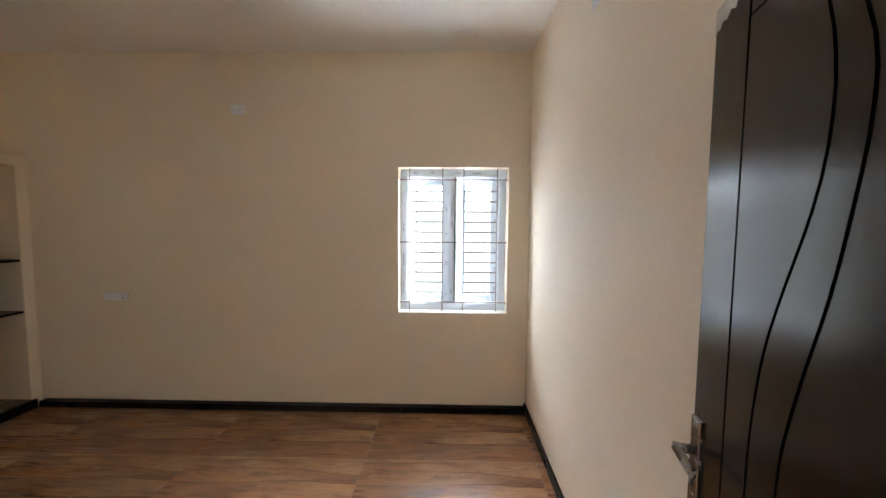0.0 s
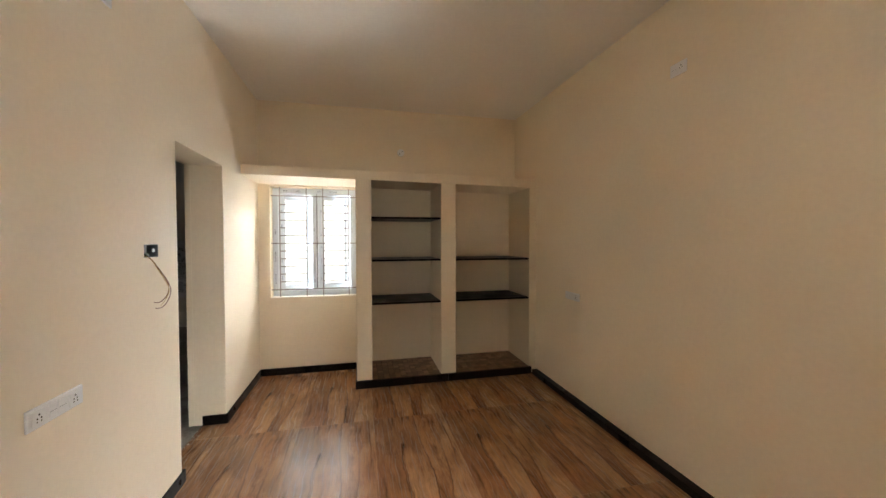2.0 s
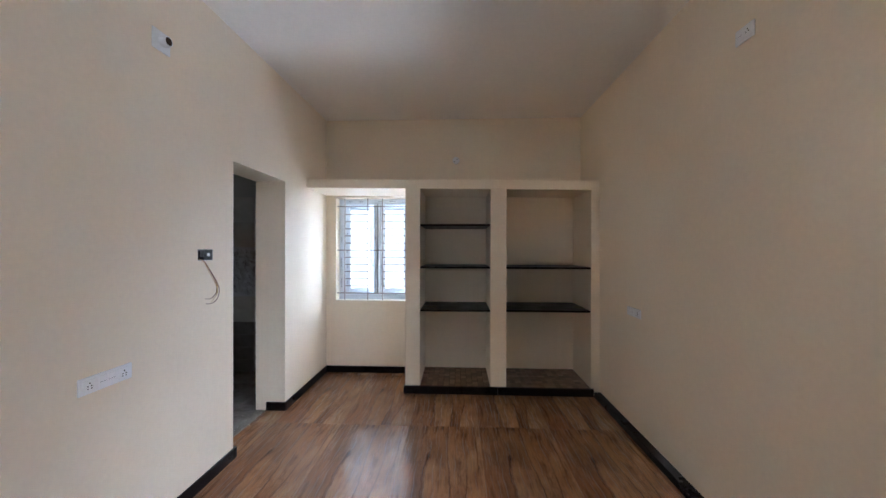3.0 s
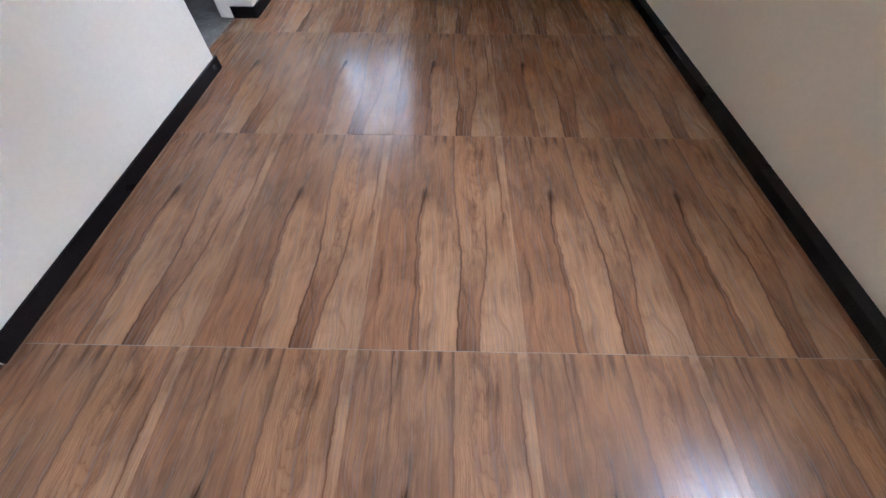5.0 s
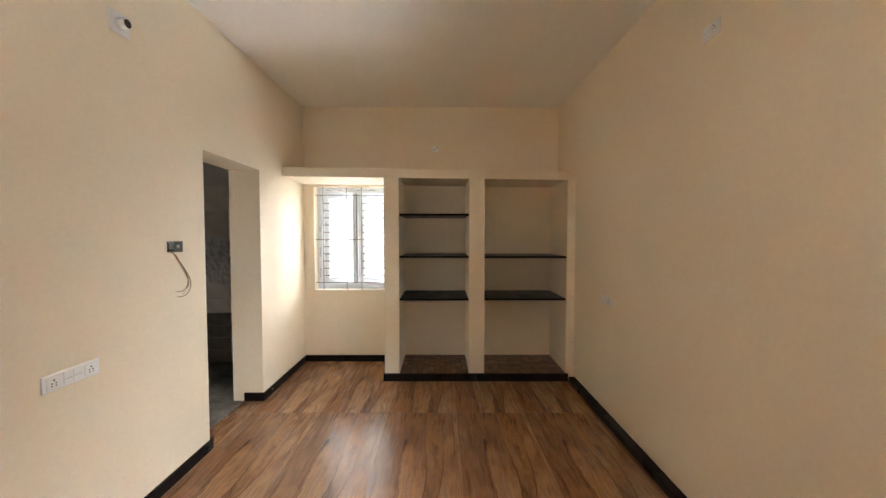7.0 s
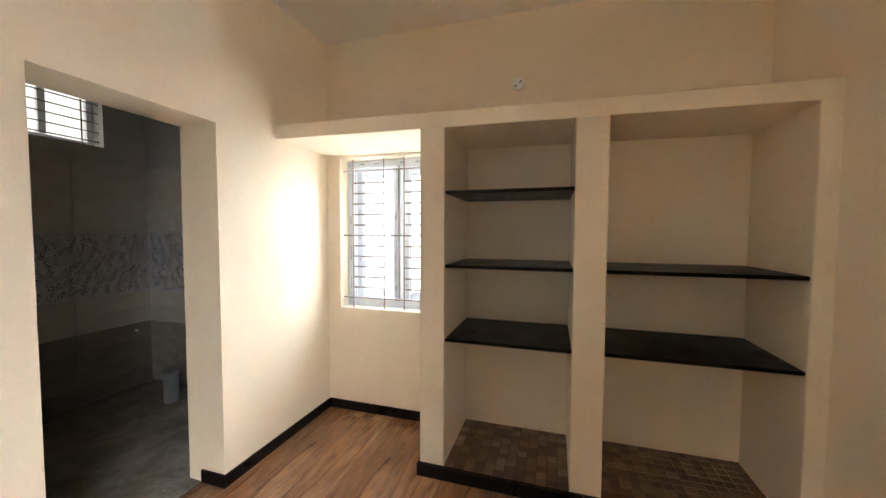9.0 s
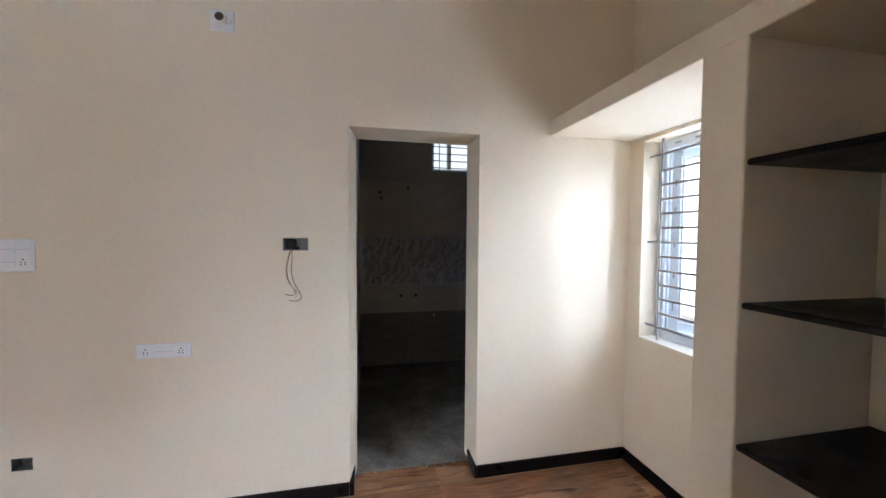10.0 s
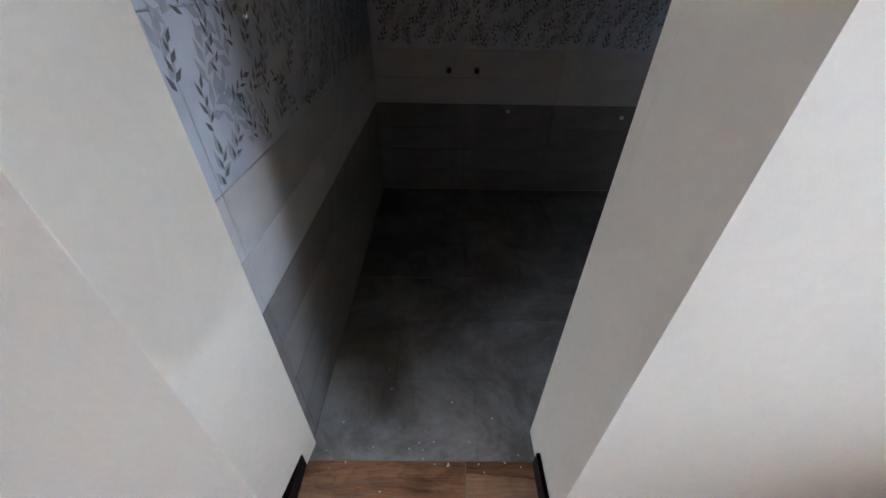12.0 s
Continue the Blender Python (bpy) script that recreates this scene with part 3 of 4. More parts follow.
for nm, x0, x1, y0, y1 in (("window_sill_1", NW0, NW1, YN + 0.002, YN + 0.114), ("window_sill_2", XW - 0.114, XW - 0.002, WW0, WW1)):
    structure(nm, block(x0, x1, y0, y1, SILL - 0.004, SILL + 0.003), PUTTY, "white plastered window ledge", "sill")

# ventilator of the wet room: louvre frame with bars
vent = thing("window_3", "small high white ventilator window with steel bars", "window", at=pose(BV[0], BATH_S, BV[2]))
vent["kind"] = "structure"
vw, vh = BV[1] - BV[0], BV[3] - BV[2]
for nm, b in (("frame_stile", (0.002, 0.05, 0.0, vh)), ("frame_stile", (vw - 0.05, vw - 0.002, 0.0, vh)), ("frame_rail", (0.05, vw - 0.05, 0.0, 0.05)),
              ("frame_rail", (0.05, vw - 0.05, vh - 0.05, vh)), ("mullion", (vw * 0.55, vw * 0.55 + 0.05, 0.05, vh - 0.05))):
    part(nm, block(b[0], b[1], -0.18, -0.13, b[2] + 0.002, b[3] - 0.002, 0.004), UPVC, vent)
vp = part("pane", block(0.05, vw - 0.05, -0.158, -0.154, 0.05, vh - 0.05), GLASS, vent, "frosted ventilator pane")
vp.visible_shadow = False
for k in range(7):
    part("bar", block(0.0, vw, -0.066, -0.056, 0.045 + k * 0.083, 0.055 + k * 0.083), BAR, vent)
for x in (0.13, vw - 0.10):
    part("bar", block(x - 0.005, x + 0.005, -0.056, -0.046, 0.0, vh), BAR, vent)


# ---- built-in shelving of plastered masonry ----
shelving = thing("built_in_shelving", "cream plastered built-in shelving with black granite shelves and a loft slab", "shelving", at=pose(XW, 1.05, 0))


def fitted(name, bm, mat, parent, label="", smooth=False):
    """A part given in room coordinates, under a thing that stands elsewhere."""
    bmesh.ops.transform(bm, matrix=parent.matrix_basis.inverted(), verts=bm.verts)
    return part(name, bm, mat, parent, label, smooth)


PILLARS = ((1.053, 1.209), (1.938, 2.104), (2.963, YN))
for y0, y1 in PILLARS:
    fitted("pillar", block(XW, XS, y0, y1, 0.0, LOFT0 + 0.03, 0.007, 3), CREAM, shelving, "cream plastered pillar")
slab = block(XW, XS + 0.002, 0.0, YN, LOFT0, LOFT1, 0.007, 3)
for v in slab.verts:
    v.co.z += 0.021 - 0.0132 * v.co.y        # cast a little out of level
fitted("loft_slab", slab, CREAM, shelving, "cream plastered loft slab")
for y0, y1 in ((1.209, 1.938), (2.104, 2.963)):
    fitted("plinth", block(XW, XS, y0, y1, 0.0, SKIRT - 0.006), DARK_GROUT, shelving)
NICHE_1, NICHE_2 = (1.209, 1.938), (2.104, 2.963)
for (y0, y1), tops in ((NICHE_1, (1.762, 1.318, 0.868)), (NICHE_2, (1.316, 0.870))):
    for top in tops:
        fitted("shelf", block(XW, XS - 0.008, y0 - 0.001, y1 + 0.001, top - 0.021, top, 0.008, 3), GRANITE, shelving, "polished black granite shelf")


# ---- skirting: pieces of black granite ----
def skirting(name, runs, label, height=SKIRT):
    """runs: (x0, x1, y0, y1) of a strip; cut into pieces of about 1.2 m with hairline joints."""
    base = tagged(new(name), label, "baseboard", kind="structure")
    for x0, x1, y0, y1 in runs:
        along = x1 - x0 > y1 - y0
        length = max(x1 - x0, y1 - y0)
        n = max(1, round(length / 1.2))
        for k in range(n):
            a, c = length * k / n + 0.0007, length * (k + 1) / n - 0.0007
            b = (x0 + a, x0 + c, y0, y1) if along else (x0, x1, y0 + a, y0 + c)
            part("skirting_piece", block(*b, 0.0, height, 0.002, 1), GRANITE, base)
    return base


S = 0.013
skirting("baseboard_north", ((XS + 0.03, XE - S, YN - 0.065, YN),), "black granite skirting along the wall", 0.052)
skirting("baseboard_east", ((XE - S, XE, 0.0, YN),), "black granite skirting along the wall")
skirting("baseboard_south", ((DW1, DE0 - JAMB - 0.003, 0.0, S), (XW + S, DW0, 0.0, S)), "black granite skirting along the wall")
skirting("baseboard_west", ((XW, XW + S, 0.0, 1.053 - S),), "black granite skirting below the window")
skirting("baseboard_reveal", ((DW1 - S - 0.014, DW1, -0.175, S), (DW0, DW0 + S, -0.175, S)), "black granite skirting inside the doorway")
skirting("baseboard_shelving", ((XS, XS + 0.028, 1.04, YN - 0.065), (XW + S, XS + 0.001, 1.053 - S, 1.053)), "black granite skirting round the shelving's plinth")

# ---- entry: frame and open leaf ----
frame_1 = thing("door_frame", "dark brown wooden door frame of the entry", "door frame", at=pose((DE0 + DE1) / 2, -0.1, 0))
frame_1["kind"] = "structure"
fitted("jamb", block(DE0 - JAMB, DE0, -TS, 0.006, 0.0, 2.118, 0.003), FRAME_WOOD, frame_1)
fitted("jamb", block(DE1, DE1 + JAMB, -TS, 0.006, 0.0, 2.118, 0.003), FRAME_WOOD, frame_1)
fitted("head", block(DE0, DE1, -TS, 0.006, 2.048, 2.118, 0.003), FRAME_WOOD, frame_1)
fitted("stop_bead", block(DE0, DE0 + 0.012, -TS, -0.045, 0.0, 2.048, 0.002), FRAME_WOOD, frame_1)
fitted("stop_bead", block(DE1 - 0.012, DE1, -TS, -0.045, 0.0, 2.048, 0.002), FRAME_WOOD, frame_1)
fitted("strike_plate", block(DE0, DE0 + 0.004, -0.03, -0.004, 0.43, 0.475, 0.001), STEEL, frame_1, "small steel bolt plate")

# the leaf: local u runs from the free edge to the hinge, y out of the visible face
LEAF_W, LEAF_H = 0.835, 2.11
leaf = thing("door_1", "dark walnut flush door with curved grooves, standing open", "door")
# local +x: from the free edge towards the hinge; local +y: into the wall behind
leaf.matrix_basis = pose(0.839, 0.816, 0.008, 0, 0, 256)
leaf["kind"] = "structure"


def s_curve(top, belly, waist, foot, swell=0.0):
    """u over the height: out to the belly below the top, in to the waist, and down to the foot."""
    pts = ((0.0, foot), (0.45, foot), (0.85, waist * 0.99), (1.20, waist), (1.28, waist + 0.002), (1.42, waist + (belly - waist) * 0.10 + 0.008 + swell),
           (1.54, waist + (belly - waist) * 0.46 + swell * 1.2), (1.67, waist + (belly - waist) * 0.86), (1.77, belly), (1.865, belly - 0.003), (1.94, belly - (belly - top) * 0.35), (2.03, top))

    def at(z):
        for (z0, u0), (z1, u1) in zip(pts, pts[1:]):
            if z <= z1:
                k = (z - z0) / (z1 - z0)
                return u0 + (u1 - u0) * k
        return pts[-1][1]
    return lambda z: sum(at(z + d) for d in (-0.05, -0.025, 0.0, 0.025, 0.05)) / 5


Z0, Z1 = 0.12, 2.02
G1, G2, G3 = (lambda z: 0.14), s_curve(0.30, 0.363, 0.224, 0.26), s_curve(0.31, 0.424, 0.304, 0.34, 0.018)
G4 = lambda z: LEAF_W - 0.14
part("core", block(0.0, LEAF_W, 0.0045, 0.036, 0.0, LEAF_H, 0.001, 1), GROOVE, leaf, "dark groove bottoms")


def leaf_panel(left, right, z0, z1, gap):
    """A panel of the face between two curves, standing proud of the core."""
    bm = bmesh.new()
    rows, n = [], 48
    for k in range(n + 1):
        z = z0 + (z1 - z0) * k / n
        a, c = left(z) + gap, right(z) - gap
        c = max(c, a + 0.0005)
        rows.append([bm.verts.new(p) for p in ((a, 0.007, z), (a + 0.0012, 0.0, z), (c - 0.0012, 0.0, z), (c, 0.007, z))])
    for p, q in zip(rows, rows[1:]):
        for k in range(3):
            bm.faces.new((p[k], p[k + 1], q[k + 1], q[k]))
    bm.faces.new(rows[0])
    bm.faces.new(rows[-1])
    return part("face_panel", bm, VENEER, leaf)


flat = lambda u: (lambda z: u)
leaf_panel(flat(0.0), G1, 0.0, LEAF_H, 0.0026)
leaf_panel(G1, G2, Z0, Z1, 0.0026)
leaf_panel(G2, G3, Z0, Z1, 0.0026)
leaf_panel(G3, G4, Z0, Z1, 0.0026)
leaf_panel(G4, flat(LEAF_W), 0.0, LEAF_H, 0.0035)
leaf_panel(G1, G4, 0.0, Z0 - 0.006, 0.0035)
leaf_panel(G1, G4, Z1 + 0.006, LEAF_H, 0.0035)
# scrap of white film left on the top corner
scrap = bmesh.new()
edge = [(0.002, 2.052), (0.012, 2.062), (0.02, 2.058), (0.034, 2.071), (0.05, 2.066), (0.066, 2.078), (0.085, 2.07), (0.092, 2.086), (0.088, 2.108), (0.002, 2.108)]
f = scrap.faces.new([scrap.verts.new((u, -0.0012, z)) for u, z in edge])
ext = bmesh.ops.extrude_face_region(scrap, geom=[f])
bmesh.ops.translate(scrap, verts=[v for v in ext["geom"] if isinstance(v, bmesh.types.BMVert)], vec=(0, 0.0012, 0))
part("film_scrap", scrap, GLUE, leaf, "torn white protective film")
# lever handle on a long plate
handle = part("handle_plate", block(0.008, 0.052, -0.008, 0.001, 0.955, 1.195, 0.003), STEEL, leaf, "brushed steel handle plate")
neck = disc(bmesh.new(), (0.030, -0.022, 1.118), "y", 0.011, 0.035)
part("lever_neck", neck, STEEL, handle, smooth=True)
part("lever", block(0.018, 0.125, -0.050, -0.036, 1.106, 1.128, 0.004), STEEL, handle, "brushed steel lever")
part("keyhole", block(0.024, 0.036, -0.0092, -0.007, 1.03, 1.055, 0.001), BLACK, handle)
for z in (0.968, 1.182):
    part("screw", disc(bmesh.new(), (0.030, -0.0085, z), "y", 0.0045, 0.003, 12), ZINC, handle)
for z in (0.25, 1.05, 1.85):
    part("hinge", disc(bmesh.new(), (LEAF_W + 0.004, 0.03, z), "z", 0.006, 0.09, 12), STEEL, leaf)

patch = bmesh.new()
add_box(patch, -0.36, DE0 - JAMB - 0.001, -0.001, 0.0025, 2.055, 2.108, 0.001)
structure("plaster_patch", patch, PUTTY, "white putty patch beside the door frame", "patch")


# ---- electrical fittings ----
def plate_at(name, label, w, h, m, category="switch plate"):
    """A white plate on a wall; local x along it, z up, -y into the room. Origin: its lower left corner at the wall."""
    ob = thing(name, label, category, "electrical plates", at=m)
    part("plate", block(0, w, -0.010, 0, 0, h, 0.004, 3), PLASTIC, ob)
    return ob


def socket_module(ob, x0, z0, w, h, five=True):
    body = part("socket", block(x0 + 0.001, x0 + w - 0.001, -0.0125, -0.009, z0, z0 + h, 0.001), PLASTIC, ob)
    cx, cz = x0 + w / 2, z0 + h / 2
    for dx, dz, r in ((0, 0.011, 0.0036), (-0.008, -0.002, 0.003), (0.008, -0.002, 0.003), (-0.0085, -0.013, 0.0028), (0.0085, -0.013, 0.0028))[:5 if five else 3]:
        part("pin_hole", disc(bmesh.new(), (cx + dx, -0.0126, cz + dz), "y", r, 0.0016, 10), BLACK, body)


def rocker(ob, x0, z0, w, h):
    body = part("switch", block(x0 + 0.001, x0 + w - 0.001, -0.013, -0.009, z0, z0 + h, 0.001), PLASTIC, ob)
    part("rocker_gap", block(x0 + 0.003, x0 + w - 0.003, -0.0136, -0.0125, z0 + h * 0.46, z0 + h * 0.46 + 0.0018), MOULDED_GAP, body)


SOUTH = lambda x, z: pose(x, 0.0, z, 0, 0, 180)      # local x then runs towards -x
NORTH = lambda x, z: pose(x, YN, z)
board = plate_at("switchboard", "white plastic switchboard with five switches and a socket", 0.207, 0.156, SOUTH(-0.497, 1.330))
for k in range(3):
    rocker(board, 0.014 + k * 0.06, 0.084, 0.058, 0.05)
for k in range(2):
    rocker(board, 0.014 + k * 0.06, 0.022, 0.058, 0.05)
socket_module(board, 0.134, 0.022, 0.058, 0.05)
low = plate_at("socket_plate", "white double socket plate with two switches", 0.250, 0.075, SOUTH(-1.116, 0.872), "socket")
socket_module(low, 0.014, 0.012, 0.06, 0.05)
rocker(low, 0.084, 0.012, 0.038, 0.05)
rocker(low, 0.126, 0.012, 0.038, 0.05)
socket_module(low, 0.176, 0.012, 0.06, 0.05)
nlow = plate_at("socket_plate", "white socket plate low on the long wall", 0.225, 0.072, NORTH(-2.79, 0.95), "socket")
rocker(nlow, 0.014, 0.012, 0.05, 0.048)
rocker(nlow, 0.07, 0.012, 0.05, 0.048)
socket_module(nlow, 0.15, 0.012, 0.06, 0.048)
nhigh = plate_at("socket_plate", "white socket plate high on the long wall", 0.118, 0.078, NORTH(-1.60, 2.55), "socket")
rocker(nhigh, 0.01, 0.014, 0.045, 0.05)
socket_module(nhigh, 0.058, 0.014, 0.05, 0.05, False)
ehigh = plate_at("socket_plate", "white socket plate high on the end wall", 0.118, 0.078, pose(XE, 1.765, 2.655, 0, 0, -90), "socket")
rocker(ehigh, 0.01, 0.014, 0.045, 0.05)
socket_module(ehigh, 0.058, 0.014, 0.05, 0.05, False)
drain = plate_at("outlet_plate", "white wall plate with a dark pipe hole", 0.116, 0.108, SOUTH(-1.484, 2.565), "wall plate")
collar = bmesh.new()
disc(collar, (0.058, -0.028, 0.054), "y", 0.027, 0.040, 32)
part("collar", collar, PLASTIC, drain, "white plastic pipe collar")
part("hole", disc(bmesh.new(), (0.058, -0.0478, 0.054), "y", 0.021, 0.003, 28), BROWN_HOLE, drain, "dark open pipe hole")
part("knob", disc(bmesh.new(), (0.092, -0.014, 0.052), "y", 0.012, 0.012, 18), PLASTIC, drain)
rose = thing("ceiling_rose", "round white wiring cover with two screw slots", "wiring cover", "electrical plates", at=pose(XW, 1.577, 2.56, 0, 0, 90))
part("cover", disc(bmesh.new(), (0, -0.009, 0), "y", 0.042, 0.018, 32), PLASTIC, rose)
for dx, dz in ((-0.018, -0.014), (0.016, 0.013)):
    bm = block(-0.011, 0.011, -0.0195, -0.0175, -0.003, 0.003)
    bmesh.ops.transform(bm, matrix=Matrix.Translation((dx, 0, dz)) @ Matrix.Rotation(radians(-38), 4, "Y"), verts=bm.verts)
    part("slot", bm, BLACK, rose)


def metal_box(name, label, b):
    """An open galvanised back box let into the south wall; b: x0, x1, z0, z1."""
    x0, x1, z0, z1 = b
    ob = thing(name, label, "junction box", "open back boxes", at=pose((x0 + x1) / 2, 0, (z0 + z1) / 2))
    e = 0.0015
    for nm, q in (("back", (x0, x1, -0.0545, -0.053, z0, z1)), ("side", (x0, x0 + e, -0.053, 0.001, z0, z1)), ("side", (x1 - e, x1, -0.053, 0.001, z0, z1)),
                  ("side", (x0 + e, x1 - e, -0.053, 0.001, z0, z0 + e)), ("side", (x0 + e, x1 - e, -0.053, 0.001, z1 - e, z1))):
        fitted(nm, block(*q), ZINC, ob)
    return ob


hi_box = metal_box("junction_box", "open galvanised back box with loose wires", BOX_HI)
fitted("lug", block(-1.938, -1.912, -0.03, -0.006, 1.455, 1.475, 0.002), ZINC, hi_box)
fitted("earth_lump", block(-1.90, -1.86, -0.05, -0.012, 1.431, 1.45, 0.006), BLACK, hi_box)
# black block put in for the shade on one side of the cavity
fitted("cavity_shade", block(-1.885, -1.826, -0.052, -0.028, 1.434, 1.492, 0.010, 3), BLACK, hi_box, "black block standing in for shade inside the box")
lo_box = metal_box("junction_box", "small open galvanised back box near the floor", BOX_LO)
fitted("lug", block(-0.64, -0.62, -0.03, -0.006, 0.37, 0.39, 0.002), ZINC, lo_box)


def wire(name, points, mat, label, radius=0.0019):
    """A limp wire through a few points, as a round tube."""
    cu = bpy.data.curves.new(name, "CURVE")
    cu.dimensions, cu.bevel_depth, cu.bevel_resolution, cu.resolution_u = "3D", radius, 2, 6
    sp = cu.splines.new("NURBS")
    sp.points.add(len(points) - 1)
    for p, q in zip(sp.points, points):
        p.co = (*q, 1)
    sp.use_endpoint_u, sp.order_u = True, 3
    cu.materials.append(mat)
    tmp = bpy.data.objects.new(name, cu)
    scene.collection.objects.link(tmp)
    me = bpy.data.meshes.new_from_object(tmp.evaluated_get(bpy.context.evaluated_depsgraph_get()))
    bpy.data.objects.remove(tmp)
    ob = new(name, me)
    return tagged(ob, label, "wire", "loose wires")


WX = -1.864
wire("loose_wire", [(WX, -0.03, 1.44), (WX, 0.006, 1.432), (WX + 0.006, 0.035, 1.39), (WX + 0.010, 0.072, 1.335), (WX + 0.002, 0.090, 1.29), (WX - 0.014, 0.084, 1.245), (WX - 0.030, 0.064, 1.215), (WX - 0.028, 0.046, 1.192), (WX - 0.006, 0.038, 1.184), (WX + 0.026, 0.034, 1.192)], WIRE_DARK, "thin maroon wire hanging from the open box")
wire("loose_wire", [(WX - 0.004, -0.03, 1.44), (WX - 0.004, 0.008, 1.43), (WX - 0.012, 0.032, 1.38), (WX - 0.010, 0.068, 1.325), (WX - 0.022, 0.082, 1.285), (WX - 0.034, 0.086, 1.25), (WX - 0.052, 0.072, 1.215), (WX - 0.062, 0.054, 1.18), (WX - 0.048, 0.040, 1.156), (WX - 0.012, 0.032, 1.152), (WX + 0.008, 0.030, 1.158)], WIRE_DARK, "thin maroon wire hanging from the open box")
wire("loose_wire", [(WX + 0.003, -0.03, 1.44), (WX + 0.003, 0.010, 1.43), (WX + 0.014, 0.040, 1.38), (WX + 0.014, 0.080, 1.31), (WX - 0.004, 0.092, 1.26), (WX - 0.030, 0.074, 1.222), (WX - 0.046, 0.054, 1.20)], WIRE_YELLOW, "thin yellow wire hanging from the open box", 0.002)
wire("loose_wire", [(WX - 0.007, -0.03, 1.44), (WX - 0.007, 0.010, 1.43), (WX - 0.010, 0.042, 1.36), (WX - 0.014, 0.078, 1.30), (WX - 0.034, 0.080, 1.24), (WX - 0.042, 0.056, 1.195), (WX - 0.024, 0.040, 1.165)], WIRE_YELLOW, "thin yellow wire hanging from the open box", 0.0013)

# ---- wet room fittings ----
for x, z, r in ((-2.412, 2.0, 0.02), (-2.428, 1.932, 0.018), (-2.734, 2.056, 0.018), (-2.657, 0.808, 0.02), (-2.827, 0.808, 0.02)):
    st = thing("pipe_stub", "capped water pipe stub in the tiled wall", "pipe stub", "water pipe stubs", at=pose(x, BATH_S, z))
    part("rim", disc(bmesh.new(), (0, 0.018, 0), "y", r, 0.02, 18), ZINC, st)
    part("cap", disc(bmesh.new(), (0, 0.026, 0), "y", r * 0.7, 0.02, 14), BLACK, st)
for x, z in ((-3.047, 0.568), (-3.80, 0.54)):
    st = thing("pipe_stub", "small white plugged pipe end in the wall", "pipe stub", "water pipe stubs", at=pose(x, BATH_S, z))
    part("cap", disc(bmesh.new(), (0, 0.016, 0), "y", 0.012, 0.02, 14), PLASTIC, st)
pipe = thing("drain_pipe", "short grey plastic drain pipe standing on the floor", "pipe", at=pose(-3.64, -1.40, 0))
part("tube", disc(bmesh.new(), (0, 0, 0.13), "z", 0.055, 0.26, 28), PVC, pipe, smooth=False)
part("socket_rim", disc(bmesh.new(), (0, 0, 0.245), "z", 0.062, 0.05, 28), PVC, pipe)
crumbs = bmesh.new()
rng = random.Random(8)
for k in range(34):
    if k < 22:
        x, y = rng.uniform(-2.9, -2.25), rng.gauss(-0.2, 0.06)
    else:
        x, y = rng.uniform(-3.1, -2.4), rng.uniform(-1.2, -0.3)
    r = rng.uniform(0.0013, 0.0034)
    bmesh.ops.create_icosphere(crumbs, subdivisions=1, radius=r, matrix=Matrix.Translation((x, y, r * 0.6)) @ Matrix.Rotation(rng.uniform(0, 6), 4, "Z") @ Matrix.Diagonal((rng.uniform(0.8, 2.6), 1, 0.7, 1)))
tagged(new("plaster_crumbs", mesh_of("plaster_crumbs", crumbs, CRUMB)), "white plaster crumbs scattered on the floor", "debris", kind="stuff")


# ---- tiles of the wet room walls ----
def tile_mesh(name, w, d, h, mat, bevel=0.0015):
    return mesh_of(name, block(-w / 2, w / 2, -d / 2, d / 2, -h / 2, h / 2, bevel, 1), mat)


BANDS = [(0.0 + k * 0.152, 0.152, DARK_TILE, "dark_tile") for k in range(4)] + [(0.608, 0.155, PALE_TILE, "pale_tile"), (0.763, 0.155, PALE_TILE, "pale_tile"),
         (0.918, 0.30, DECOR_TILE, "decor_tile"), (1.218, 0.30, DECOR_TILE, "decor_tile"), (1.518, 0.305, PALE_TILE, "pale_tile"), (1.823, 0.305, PALE_TILE, "pale_tile")]


def tiled(wall, axis, at, thick, a, b):
    """Rows of tiles on a wall: axis is the wall's normal, at the middle of the tile's thickness, a to b along it."""
    n = math.ceil((b - a) / 0.6 - 1e-6)
    for z0, h, mat, nm in BANDS:
        for k in range(n):
            u0, u1 = a + 0.6 * k, min(b, a + 0.6 * (k + 1))
            w = u1 - u0 - 0.002
            key = (nm, round(w, 3), h, axis)
            if key not in TILE_CACHE:
                TILE_CACHE[key] = tile_mesh(nm, thick, w, h - 0.002, mat) if axis == "x" else tile_mesh(nm, w, thick, h - 0.002, mat)
            ob = new(nm, TILE_CACHE[key])
            ob.location = (at, (u0 + u1) / 2, z0 + h / 2) if axis == "x" else ((u0 + u1) / 2, at, z0 + h / 2)
            ob.parent = wall


